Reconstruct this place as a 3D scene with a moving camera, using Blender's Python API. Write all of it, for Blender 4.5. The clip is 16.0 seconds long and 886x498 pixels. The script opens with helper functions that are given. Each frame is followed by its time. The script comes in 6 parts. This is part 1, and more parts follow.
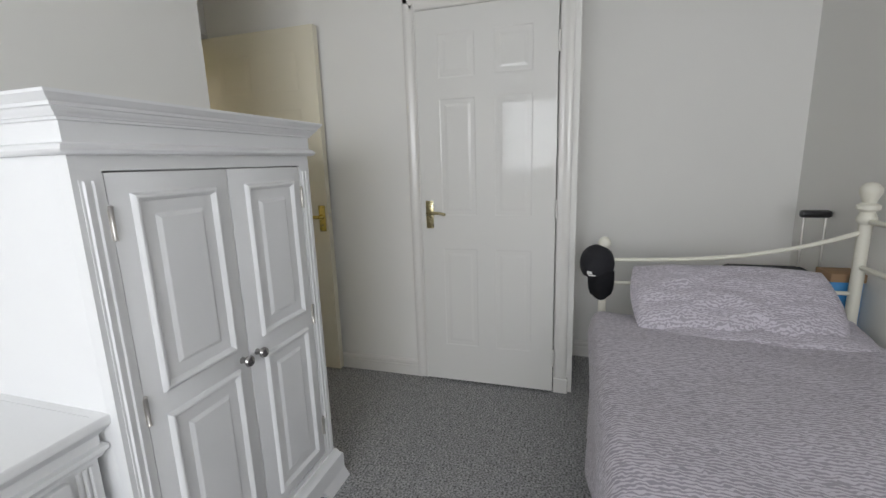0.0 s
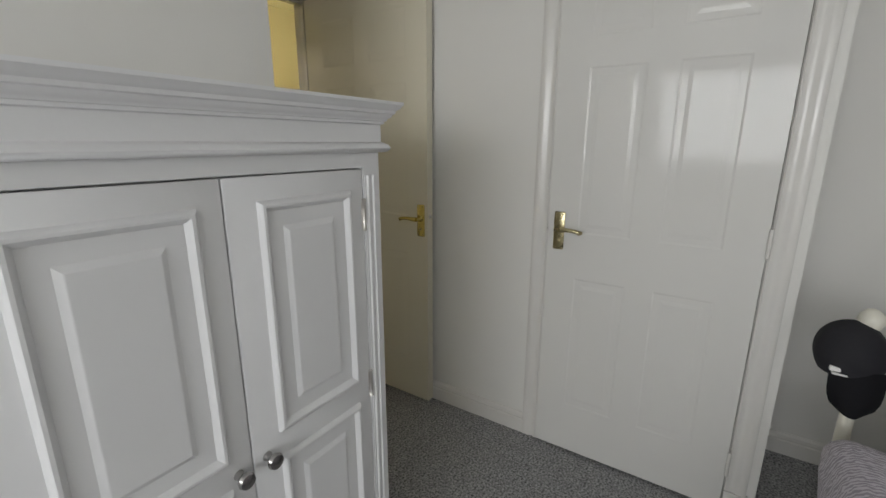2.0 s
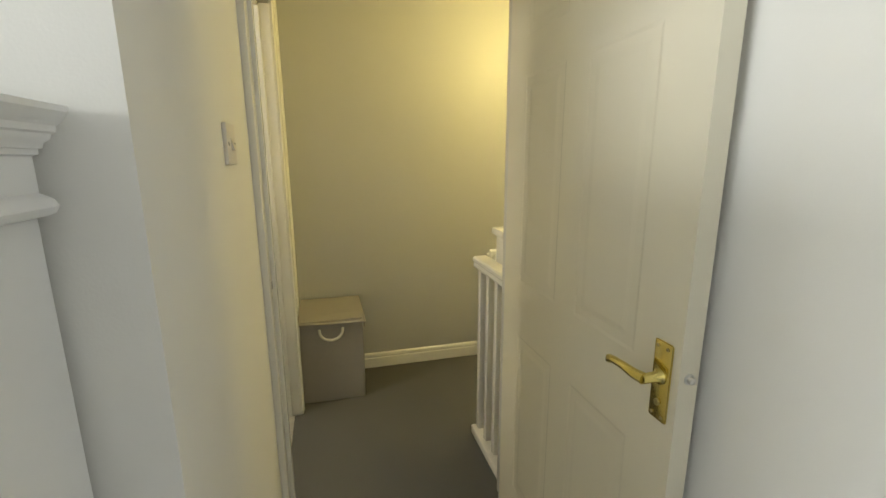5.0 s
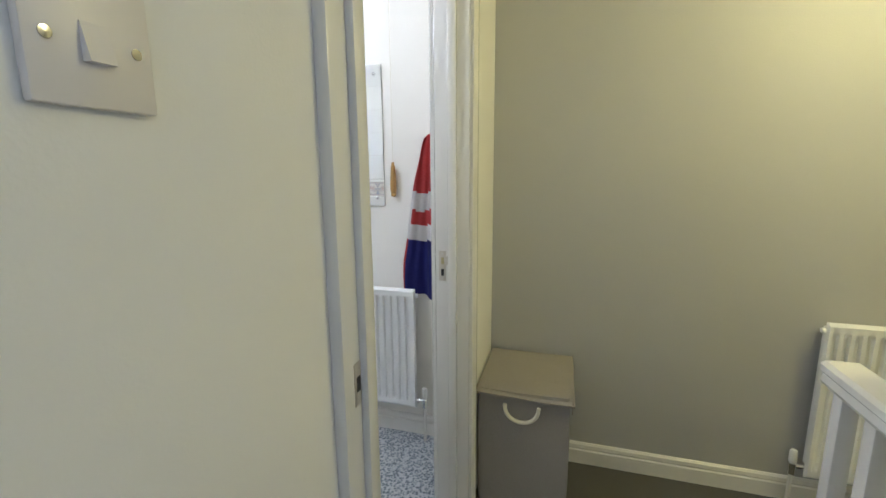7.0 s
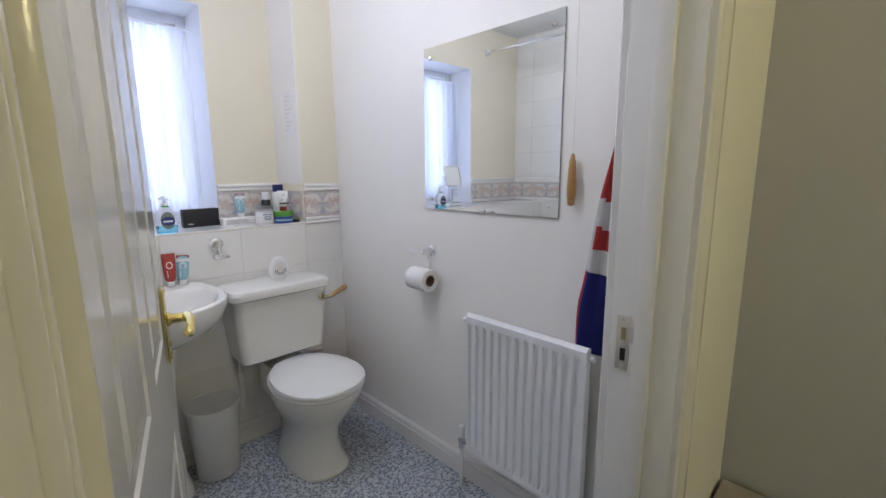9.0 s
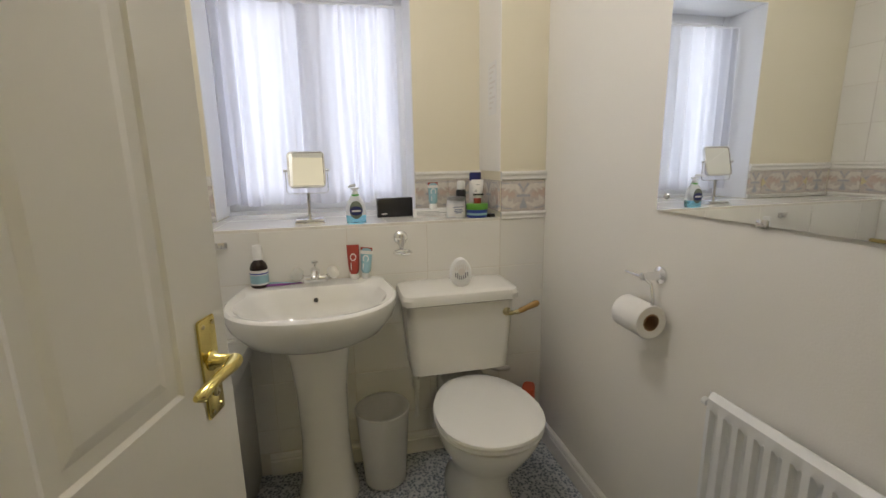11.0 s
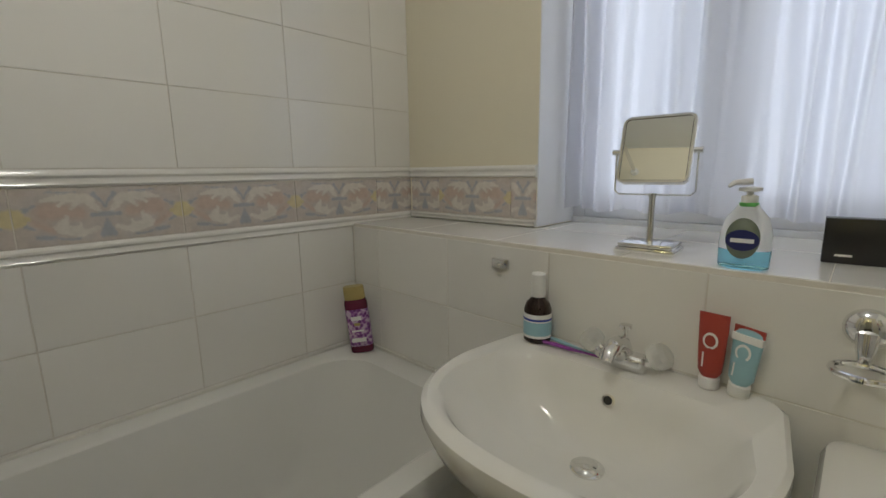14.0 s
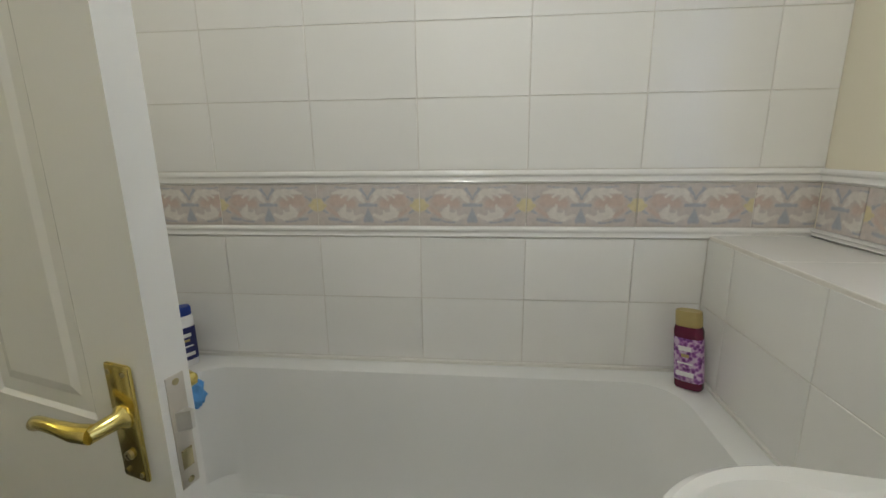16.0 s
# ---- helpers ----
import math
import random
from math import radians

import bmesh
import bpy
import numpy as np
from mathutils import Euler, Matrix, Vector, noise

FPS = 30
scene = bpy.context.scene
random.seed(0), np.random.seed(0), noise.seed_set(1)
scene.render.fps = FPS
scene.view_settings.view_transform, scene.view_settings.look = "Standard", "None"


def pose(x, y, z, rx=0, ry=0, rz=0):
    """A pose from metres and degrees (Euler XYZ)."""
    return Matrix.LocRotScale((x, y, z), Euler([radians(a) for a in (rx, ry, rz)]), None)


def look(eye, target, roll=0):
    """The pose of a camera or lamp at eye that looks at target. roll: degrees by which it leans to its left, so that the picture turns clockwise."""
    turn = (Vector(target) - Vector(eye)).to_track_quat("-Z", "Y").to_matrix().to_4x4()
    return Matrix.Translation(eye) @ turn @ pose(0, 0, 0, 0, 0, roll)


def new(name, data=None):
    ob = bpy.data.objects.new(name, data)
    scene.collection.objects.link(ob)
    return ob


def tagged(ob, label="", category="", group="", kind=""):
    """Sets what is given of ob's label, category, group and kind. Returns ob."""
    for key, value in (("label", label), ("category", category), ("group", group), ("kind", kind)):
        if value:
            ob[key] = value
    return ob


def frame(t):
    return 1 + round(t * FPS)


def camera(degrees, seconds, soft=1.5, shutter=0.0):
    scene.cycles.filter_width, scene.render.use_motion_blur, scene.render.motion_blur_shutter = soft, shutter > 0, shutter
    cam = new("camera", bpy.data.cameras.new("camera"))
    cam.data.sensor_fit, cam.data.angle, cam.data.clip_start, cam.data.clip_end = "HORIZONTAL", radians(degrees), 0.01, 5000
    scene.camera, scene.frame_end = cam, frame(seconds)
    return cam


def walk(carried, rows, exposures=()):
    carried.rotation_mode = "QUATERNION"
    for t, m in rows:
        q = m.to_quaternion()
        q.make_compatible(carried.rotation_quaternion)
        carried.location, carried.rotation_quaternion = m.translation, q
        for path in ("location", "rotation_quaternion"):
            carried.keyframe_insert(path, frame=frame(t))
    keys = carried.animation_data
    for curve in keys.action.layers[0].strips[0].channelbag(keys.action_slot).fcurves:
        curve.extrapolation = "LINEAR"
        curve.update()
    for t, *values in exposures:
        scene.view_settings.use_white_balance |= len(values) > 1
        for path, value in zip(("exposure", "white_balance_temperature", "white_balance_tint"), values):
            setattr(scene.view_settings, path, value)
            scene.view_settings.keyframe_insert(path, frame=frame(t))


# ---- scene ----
cam = camera(91.4, 16.0)
PATH = [
    (0, (1.218, 0.527, 1.250), (3.092, 1.106, 0.856), -1.8),
    (0.5, (1.276, 0.581, 1.252), (3.017, 1.462, 0.815), -1.8),
    (1, (1.419, 0.652, 1.275), (3.067, 1.683, 0.806), -1.8),
    (1.5, (1.579, 0.708, 1.285), (3.215, 1.755, 0.807), -1.2),
    (2, (1.793, 0.743, 1.308), (3.414, 1.812, 0.828), 0.2),
    (2.5, (1.981, 0.823, 1.326), (3.563, 1.947, 0.841), -0.2),
    (3, (2.189, 0.923, 1.329), (3.670, 2.182, 0.858), -0.6),
    (3.2, (2.261, 0.950, 1.333), (3.689, 2.272, 0.872), -0.8),
    (5.3, (2.895, 1.451, 1.345), (3.252, 3.376, 0.934), -0.5),
    (5.5, (2.919, 1.528, 1.346), (3.189, 3.468, 0.942), -0.8),
    (6, (2.985, 1.746, 1.339), (2.985, 3.708, 0.951), -0.6),
    (6.5, (2.994, 1.932, 1.318), (2.715, 3.877, 0.948), -0.4),
    (7, (2.973, 2.152, 1.284), (2.406, 4.037, 0.928), -0.4),
    (8, (2.948, 2.550, 1.274), (1.990, 4.272, 0.933), -0.4),
    (8.5, (2.909, 2.647, 1.273), (1.719, 4.192, 0.928), -0.4),
    (9, (2.859, 2.780, 1.273), (1.453, 4.158, 0.923), -0.4),
    (9.5, (2.808, 2.880, 1.277), (1.257, 4.079, 0.913), -0.4),
    (10, (2.745, 3.003, 1.282), (1.008, 3.919, 0.901), -0.5),
    (12.3, (2.137, 3.256, 1.232), (0.184, 3.067, 0.844), -1.6),
    (12.5, (2.070, 3.271, 1.227), (0.135, 2.940, 0.845), -1.6),
    (13, (1.941, 3.298, 1.208), (0.119, 2.556, 0.851), -1.4),
    (13.5, (1.818, 3.323, 1.205), (0.152, 2.275, 0.849), -1.2),
    (14, (1.700, 3.348, 1.208), (0.289, 1.976, 0.852), -0.9),
    (14.5, (1.619, 3.383, 1.231), (0.531, 1.749, 0.850), -0.6),
    (15, (1.575, 3.392, 1.251), (0.994, 1.523, 0.840), -0.4),
    (15.5, (1.515, 3.371, 1.284), (1.309, 1.429, 0.850), -0.3),
    (16, (1.480, 3.365, 1.285), (1.675, 1.426, 0.836), -0.7),
]
EXPOSURES = [(0, -0.33, 6500, 13), (0.6, -0.68, 6550, 12), (1.0, -0.7, 6600, 13), (2.0, -0.55, 6700, 12), (3.2, -0.48, 6700, 12), (5.3, 0.66, 6800, 7), (6.2, 0.66, 6000, 9), (7.0, 0.6, 5150, 14), (8.0, 0.48, 4850, 23), (8.5, 0.22, 4950, 24), (9.0, 0.05, 5150, 21), (9.5, 0.0, 5150, 18), (10.2, -0.2, 5600, 17), (12.3, -0.4, 6800, 8), (13.2, -0.72, 6500, 6), (14.0, -0.84, 6150, 9), (14.6, -0.78, 6000, 9), (15.2, -0.36, 5950, 8), (16, -0.2, 5850, 8)]
walk(cam, [(t, look(eye, target, roll)) for t, eye, target, roll in PATH], EXPOSURES)

# ---- world and light ----
world = bpy.data.worlds.new("sky")
scene.world = world
world.use_nodes = True
wn = world.node_tree.nodes
sky = wn.new("ShaderNodeTexSky")
sky.sky_type = "NISHITA"
sky.sun_disc = False
sky.sun_elevation = radians(48)
sky.sun_rotation = radians(80)
wn["Background"].inputs["Strength"].default_value = 0.12
world.node_tree.links.new(sky.outputs[0], wn["Background"].inputs["Color"])

sun = new("sun", bpy.data.lights.new("sun", "SUN"))
sun.data.energy, sun.data.angle, sun.data.color = 0.8, radians(12), (1.0, 0.96, 0.9)
sun.matrix_world = look((5, 3, 8), (0, 0, 0))


def window_light(name, m, w, h, watts, colour):
    d = bpy.data.lights.new(name, "AREA")
    d.shape, d.size, d.size_y, d.energy, d.color = "RECTANGLE", w, h, watts, colour
    ob = new(name, d)
    ob.matrix_world = m
    return ob


BED_W, BATH_W, LAND_W, CEIL_W = 78.0, 16.5, 14.0, 18.5
window_light("bedroom_daylight", look((-1.47, 0.56, 1.60), (1, 0.62, 1.05)), 2.16, 1.08, BED_W, (0.93, 0.97, 1.0))
window_light("bathroom_daylight", look((0.06, 3.06, 1.58), (2.0, 3.06, 1.25)), 1.2, 1.2, BATH_W, (0.93, 0.95, 1.0))
bulb = new("landing_bulb", bpy.data.lights.new("landing_bulb", "POINT"))
bulb.data.energy, bulb.data.color, bulb.data.shadow_soft_size = LAND_W, (1.0, 0.80, 0.29), 0.06
bulb.location = (4.1, 3.25, 2.0)
lamp = new("bathroom_lamp", bpy.data.lights.new("bathroom_lamp", "POINT"))
lamp.data.shadow_soft_size, lamp.data.energy, lamp.data.color = 0.07, CEIL_W, (1.0, 0.94, 0.82)
lamp.location = (1.62, 3.12, 2.25)

# ---- materials ----
MATS = {}


def mat(name, colour, rough=0.5, metal=0.0, spread=0.05, scale=8.0, bump=0.0, bump_scale=60.0, fine=0.0, coat=0.0):
    """A painted or moulded surface: base colour with two scales of variation and a fine relief."""
    m = bpy.data.materials.new(name)
    m.use_nodes = True
    n, l = m.node_tree.nodes, m.node_tree.links
    b = n["Principled BSDF"]
    b.inputs["Roughness"].default_value, b.inputs["Metallic"].default_value = rough, metal
    b.inputs["Coat Weight"].default_value = coat
    co = n.new("ShaderNodeTexCoord")
    t1 = n.new("ShaderNodeTexNoise")
    t1.inputs["Scale"].default_value, t1.inputs["Detail"].default_value = scale, 4
    t2 = n.new("ShaderNodeTexNoise")
    t2.inputs["Scale"].default_value, t2.inputs["Detail"].default_value = bump_scale, 6
    l.new(co.outputs["Object"], t1.inputs["Vector"])
    l.new(co.outputs["Object"], t2.inputs["Vector"])
    mix = n.new("ShaderNodeMix")
    mix.data_type = "RGBA"
    lo, hi = [c * (1 - spread) for c in colour], [min(1, c * (1 + spread)) for c in colour]
    mix.inputs[6].default_value, mix.inputs[7].default_value = (*lo, 1), (*hi, 1)
    l.new(t1.outputs[0], mix.inputs[0])
    out = mix.outputs[2]
    if fine:
        mix2 = n.new("ShaderNodeMix")
        mix2.data_type, mix2.blend_type = "RGBA", "MULTIPLY"
        ramp = n.new("ShaderNodeMapRange")
        ramp.inputs[1].default_value, ramp.inputs[2].default_value = 0.3, 0.7
        ramp.inputs[3].default_value, ramp.inputs[4].default_value = 1 - fine, 1 + fine
        l.new(t2.outputs[0], ramp.inputs[0])
        mix2.inputs[0].default_value = 1.0
        l.new(out, mix2.inputs[6])
        l.new(ramp.outputs[0], mix2.inputs[7])
        out = mix2.outputs[2]
    l.new(out, b.inputs["Base Color"])
    rr = n.new("ShaderNodeMapRange")
    rr.inputs[3].default_value, rr.inputs[4].default_value = max(0.02, rough * 0.85), min(1, rough * 1.15)
    l.new(t1.outputs[0], rr.inputs[0])
    l.new(rr.outputs[0], b.inputs["Roughness"])
    if bump:
        bp = n.new("ShaderNodeBump")
        bp.inputs["Strength"].default_value, bp.inputs["Distance"].default_value = 0.5, bump
        l.new(t2.outputs[0], bp.inputs["Height"])
        l.new(bp.outputs[0], b.inputs["Normal"])
    MATS[name] = m
    return m


WALL_BED = mat("bedroom_wall_paint", (0.83, 0.82, 0.785), 0.75, spread=0.03, scale=1.3, bump=0.0005, bump_scale=240)
WALL_GREY = mat("landing_grey_paint", (0.475, 0.472, 0.468), 0.45, spread=0.04, scale=1.2, bump=0.0012, bump_scale=200)
WALL_CREAM = mat("bathroom_cream_paint", (0.80, 0.745, 0.59), 0.6, spread=0.03, scale=1.4, bump=0.001, bump_scale=200)
WALL_WHITE = mat("bathroom_white_paint", (0.86, 0.835, 0.785), 0.6, spread=0.03, scale=1.4, bump=0.001, bump_scale=200)
CEIL = mat("ceiling_paint", (0.85, 0.85, 0.83), 0.8, spread=0.02, bump=0.001)
GLOSS = mat("gloss_door_paint", (0.76, 0.752, 0.72), 0.06, spread=0.015, scale=1.5, bump=0.0005, bump_scale=34)
GLOSS.node_tree.nodes["Principled BSDF"].inputs["Specular IOR Level"].default_value = 0.24
TRIM = mat("trim_gloss_paint", (0.78, 0.765, 0.73), 0.2, spread=0.04, scale=5, bump=0.0006, bump_scale=60)
# Cream paint with the landing bulb's yellow light partly mixed into its colour.
LIT_CREAM_GLOSS = mat("yellow_lit_cream_gloss_paint", (0.78, 0.735, 0.60), 0.08, spread=0.02, scale=1.5, bump=0.0005, bump_scale=34)
LIT_CREAM_GLOSS.node_tree.nodes["Principled BSDF"].inputs["Specular IOR Level"].default_value = 0.36
SATIN = mat("white_furniture_paint", (0.84, 0.845, 0.85), 0.42, spread=0.03, scale=4, bump=0.0004, bump_scale=90)
CREAM_METAL = mat("cream_metal_paint", (0.78, 0.76, 0.66), 0.35, spread=0.04)
CARPET = mat("grey_carpet", (0.31, 0.31, 0.315), 0.95, spread=0.3, scale=22, bump=0.007, bump_scale=120, fine=0.8)
CARPET_L = mat("dark_landing_carpet", (0.10, 0.097, 0.092), 0.95, spread=0.12, scale=4, bump=0.004, bump_scale=260, fine=0.3)
CERAMIC = mat("white_ceramic", (0.78, 0.77, 0.735), 0.08, spread=0.015, scale=2)
ACRYLIC = mat("white_bath_acrylic", (0.78, 0.775, 0.745), 0.13, spread=0.015, scale=2)
PLASTIC = mat("white_plastic", (0.80, 0.80, 0.79), 0.35, spread=0.02)
SWITCHP = mat("switch_plastic", (0.74, 0.70, 0.66), 0.35, spread=0.02)
CHROME = mat("chrome", (0.82, 0.82, 0.82), 0.08, 1.0, spread=0.05, scale=20)
STEEL = mat("brushed_steel", (0.66, 0.64, 0.61), 0.3, 1.0, spread=0.12, scale=30)
NICKEL = mat("dark_polished_nickel", (0.40, 0.39, 0.38), 0.18, 1.0, spread=0.1, scale=20)
STRIKE = mat("worn_steel_plate", (0.62, 0.58, 0.52), 0.42, 0.7, spread=0.1, scale=40)
LABELG = mat("green_grey_print", (0.17, 0.20, 0.16), 0.4, spread=0.3, scale=60)
BRASS = mat("polished_brass", (0.76, 0.63, 0.22), 0.18, 1.0, spread=0.08, scale=25)
BRASS_D = mat("aged_brass", (0.48, 0.42, 0.25), 0.28, 1.0, spread=0.15, scale=30)
DARK = mat("black_fabric", (0.012, 0.012, 0.016), 0.8, spread=0.2, scale=20, bump=0.001, bump_scale=300)
BLACKP = mat("black_plastic", (0.012, 0.012, 0.014), 0.35, spread=0.2)
WOOD = mat("varnished_pine", (0.40, 0.235, 0.07), 0.3, spread=0.25, scale=14)
HAMPER = mat("taupe_canvas", (0.33, 0.305, 0.275), 0.9, spread=0.06, scale=6, bump=0.001, bump_scale=420, fine=0.12)
ROPE = mat("cotton_rope", (0.72, 0.68, 0.58), 0.9, spread=0.08, scale=60, bump=0.002, bump_scale=200)
PAPER = mat("tissue_paper", (0.84, 0.83, 0.81), 0.9, spread=0.02)
CARD = mat("brown_card", (0.32, 0.2, 0.11), 0.8, spread=0.1)
RED = mat("red_print", (0.34, 0.045, 0.03), 0.4, spread=0.08)
TWL_R = mat("towel_red", (0.50, 0.05, 0.05), 0.95, spread=0.12, scale=20, bump=0.003, bump_scale=350)
TWL_B = mat("towel_blue", (0.028, 0.03, 0.21), 0.95, spread=0.12, scale=20, bump=0.003, bump_scale=350)
TWL_W = mat("towel_white", (0.78, 0.76, 0.75), 0.95, spread=0.05, scale=20, bump=0.003, bump_scale=350)
BLUE = mat("blue_plastic", (0.02, 0.05, 0.32), 0.35, spread=0.1)
CYAN = mat("cyan_print", (0.30, 0.50, 0.57), 0.4, spread=0.12, scale=30)
SKYB = mat("bright_blue_card", (0.05, 0.28, 0.6), 0.5, spread=0.08)
SPONGE = mat("blue_net_sponge", (0.12, 0.34, 0.7), 0.8, spread=0.2, scale=30, bump=0.004, bump_scale=120)
NAVY = mat("navy_print", (0.015, 0.02, 0.12), 0.4, spread=0.1)
PURPLE = mat("purple_print", (0.26, 0.06, 0.32), 0.35, spread=0.35, scale=45)
MAROON = mat("maroon_plastic", (0.12, 0.015, 0.04), 0.25, spread=0.1)
OLIVE = mat("gold_cap_plastic", (0.42, 0.33, 0.12), 0.4, spread=0.08)
GREEN = mat("green_plastic", (0.10, 0.30, 0.03), 0.35, spread=0.1)
LIME = mat("pump_green", (0.12, 0.45, 0.10), 0.35, spread=0.1)
AMBER = mat("dark_amber_bottle", (0.02, 0.008, 0.006), 0.12, spread=0.2)
SLATE = mat("slate_blue_print", (0.20, 0.24, 0.36), 0.5, spread=0.1)
INK = mat("grey_print", (0.25, 0.25, 0.27), 0.6, spread=0.05)
GROUT = mat("grout", (0.70, 0.665, 0.60), 0.8, spread=0.08, scale=30)
SILICONE = mat("silicone_seal", (0.74, 0.72, 0.66), 0.4, spread=0.05)
UPVC = mat("white_upvc", (0.82, 0.83, 0.85), 0.3, spread=0.02)
ORANGE = mat("red_orange_plastic", (0.55, 0.08, 0.03), 0.4, spread=0.08)
BRICKC = mat("outside_ground", (0.16, 0.17, 0.12), 0.9, spread=0.3, scale=0.6)


def tile_material():
    m = mat("white_glazed_tile", (0.82, 0.805, 0.765), 0.07, spread=0.02, scale=3, bump=0.0007, bump_scale=9)
    n, l = m.node_tree.nodes, m.node_tree.links
    info = n.new("ShaderNodeObjectInfo")
    hsv = n.new("ShaderNodeHueSaturation")
    rng = n.new("ShaderNodeMapRange")
    rng.inputs[3].default_value, rng.inputs[4].default_value = 0.97, 1.03
    l.new(info.outputs["Random"], rng.inputs[0])
    l.new(rng.outputs[0], hsv.inputs["Value"])
    b = n["Principled BSDF"]
    b.inputs["Specular IOR Level"].default_value = 0.8
    src = b.inputs["Base Color"].links[0].from_socket
    l.new(src, hsv.inputs["Color"])
    l.new(hsv.outputs[0], b.inputs["Base Color"])
    return m


TILE = tile_material()


def glass(name, colour, rough=0.0, ior=1.45):
    m = bpy.data.materials.new(name)
    m.use_nodes = True
    b = m.node_tree.nodes["Principled BSDF"]
    b.inputs["Base Color"].default_value = (*colour, 1)
    b.inputs["Transmission Weight"].default_value = 1.0
    b.inputs["Roughness"].default_value, b.inputs["IOR"].default_value = rough, ior
    return m


PANE = glass("window_glass", (0.96, 0.98, 1.0))
BLUE_LIQ = glass("blue_soap_liquid", (0.35, 0.78, 0.95), 0.05, 1.35)
CLEARP = glass("clear_plastic", (0.97, 0.97, 0.95), 0.3, 1.12)
CLEARP.node_tree.nodes["Principled BSDF"].inputs["Transmission Weight"].default_value = 0.88
FROST = glass("frosted_plastic", (0.92, 0.92, 0.92), 0.65, 1.1)
FROST.node_tree.nodes["Principled BSDF"].inputs["Transmission Weight"].default_value = 0.55


def mirror_material():
    m = bpy.data.materials.new("mirror_silver")
    m.use_nodes = True
    b = m.node_tree.nodes["Principled BSDF"]
    b.inputs["Base Color"].default_value = (0.9, 0.92, 0.91, 1)
    b.inputs["Metallic"].default_value, b.inputs["Roughness"].default_value = 1.0, 0.015
    return m


MIRROR = mirror_material()


def net_material():
    """White net curtain: part of the light goes through it, part is scattered."""
    m = bpy.data.materials.new("white_net_curtain")
    m.use_nodes = True
    n, l = m.node_tree.nodes, m.node_tree.links
    for k in list(n):
        n.remove(k)
    out, d, t, tr = (n.new(k) for k in ("ShaderNodeOutputMaterial", "ShaderNodeBsdfDiffuse", "ShaderNodeBsdfTranslucent", "ShaderNodeBsdfTransparent"))
    d.inputs[0].default_value, t.inputs[0].default_value = (0.85, 0.85, 0.88, 1), (0.69, 0.70, 0.76, 1)
    a, b = n.new("ShaderNodeMixShader"), n.new("ShaderNodeMixShader")
    a.inputs[0].default_value = 0.6
    l.new(d.outputs[0], a.inputs[1])
    l.new(t.outputs[0], a.inputs[2])
    w = n.new("ShaderNodeTexNoise")
    w.inputs["Scale"].default_value = 3.0
    co, mp = n.new("ShaderNodeTexCoord"), n.new("ShaderNodeMapping")
    mp.inputs["Scale"].default_value = (2.0, 11.0, 0.35)
    l.new(co.outputs["Object"], mp.inputs["Vector"])
    l.new(mp.outputs[0], w.inputs["Vector"])
    rng = n.new("ShaderNodeMapRange")
    rng.inputs[3].default_value, rng.inputs[4].default_value = 0.01, 0.08
    l.new(w.outputs[0], rng.inputs[0])
    l.new(rng.outputs[0], b.inputs[0])
    l.new(a.outputs[0], b.inputs[1])
    l.new(tr.outputs[0], b.inputs[2])
    l.new(b.outputs[0], out.inputs[0])
    return m


NET = net_material()


def voronoi_mix(name, colours, scale, rough, bump=0.0):
    """Mottled sheet floor: cells and noise in a few blue-grey tones."""
    m = bpy.data.materials.new(name)
    m.use_nodes = True
    n, l = m.node_tree.nodes, m.node_tree.links
    b = n["Principled BSDF"]
    b.inputs["Roughness"].default_value = rough
    co, v, ns, r = (n.new(k) for k in ("ShaderNodeTexCoord", "ShaderNodeTexVoronoi", "ShaderNodeTexNoise", "ShaderNodeValToRGB"))
    v.inputs["Scale"].default_value = scale
    ns.inputs["Scale"].default_value, ns.inputs["Detail"].default_value = scale * 0.8, 5
    mx = n.new("ShaderNodeMix")
    mx.inputs[0].default_value = 0.55
    l.new(co.outputs["Object"], v.inputs["Vector"])
    l.new(co.outputs["Object"], ns.inputs["Vector"])
    l.new(v.outputs["Distance"], mx.inputs[2])
    l.new(ns.outputs[0], mx.inputs[3])
    l.new(mx.outputs[0], r.inputs[0])
    els = r.color_ramp.elements
    els[0].position, els[0].color = 0.33, (*colours[0], 1)
    els[1].position, els[1].color = 0.6, (*colours[2], 1)
    e = els.new(0.46)
    e.color = (*colours[1], 1)
    l.new(r.outputs[0], b.inputs["Base Color"])
    if bump:
        bp = n.new("ShaderNodeBump")
        bp.inputs["Distance"].default_value = bump
        l.new(mx.outputs[0], bp.inputs["Height"])
        l.new(bp.outputs[0], b.inputs["Normal"])
    return m


FLORAL = voronoi_mix("purple_floral_print", ((0.10, 0.02, 0.13), (0.27, 0.07, 0.33), (0.60, 0.46, 0.60)), 85, 0.35)
VINYL = voronoi_mix("mottled_blue_vinyl", ((0.085, 0.105, 0.14), (0.25, 0.275, 0.315), (0.50, 0.515, 0.54)), 95, 0.4, 0.0006)


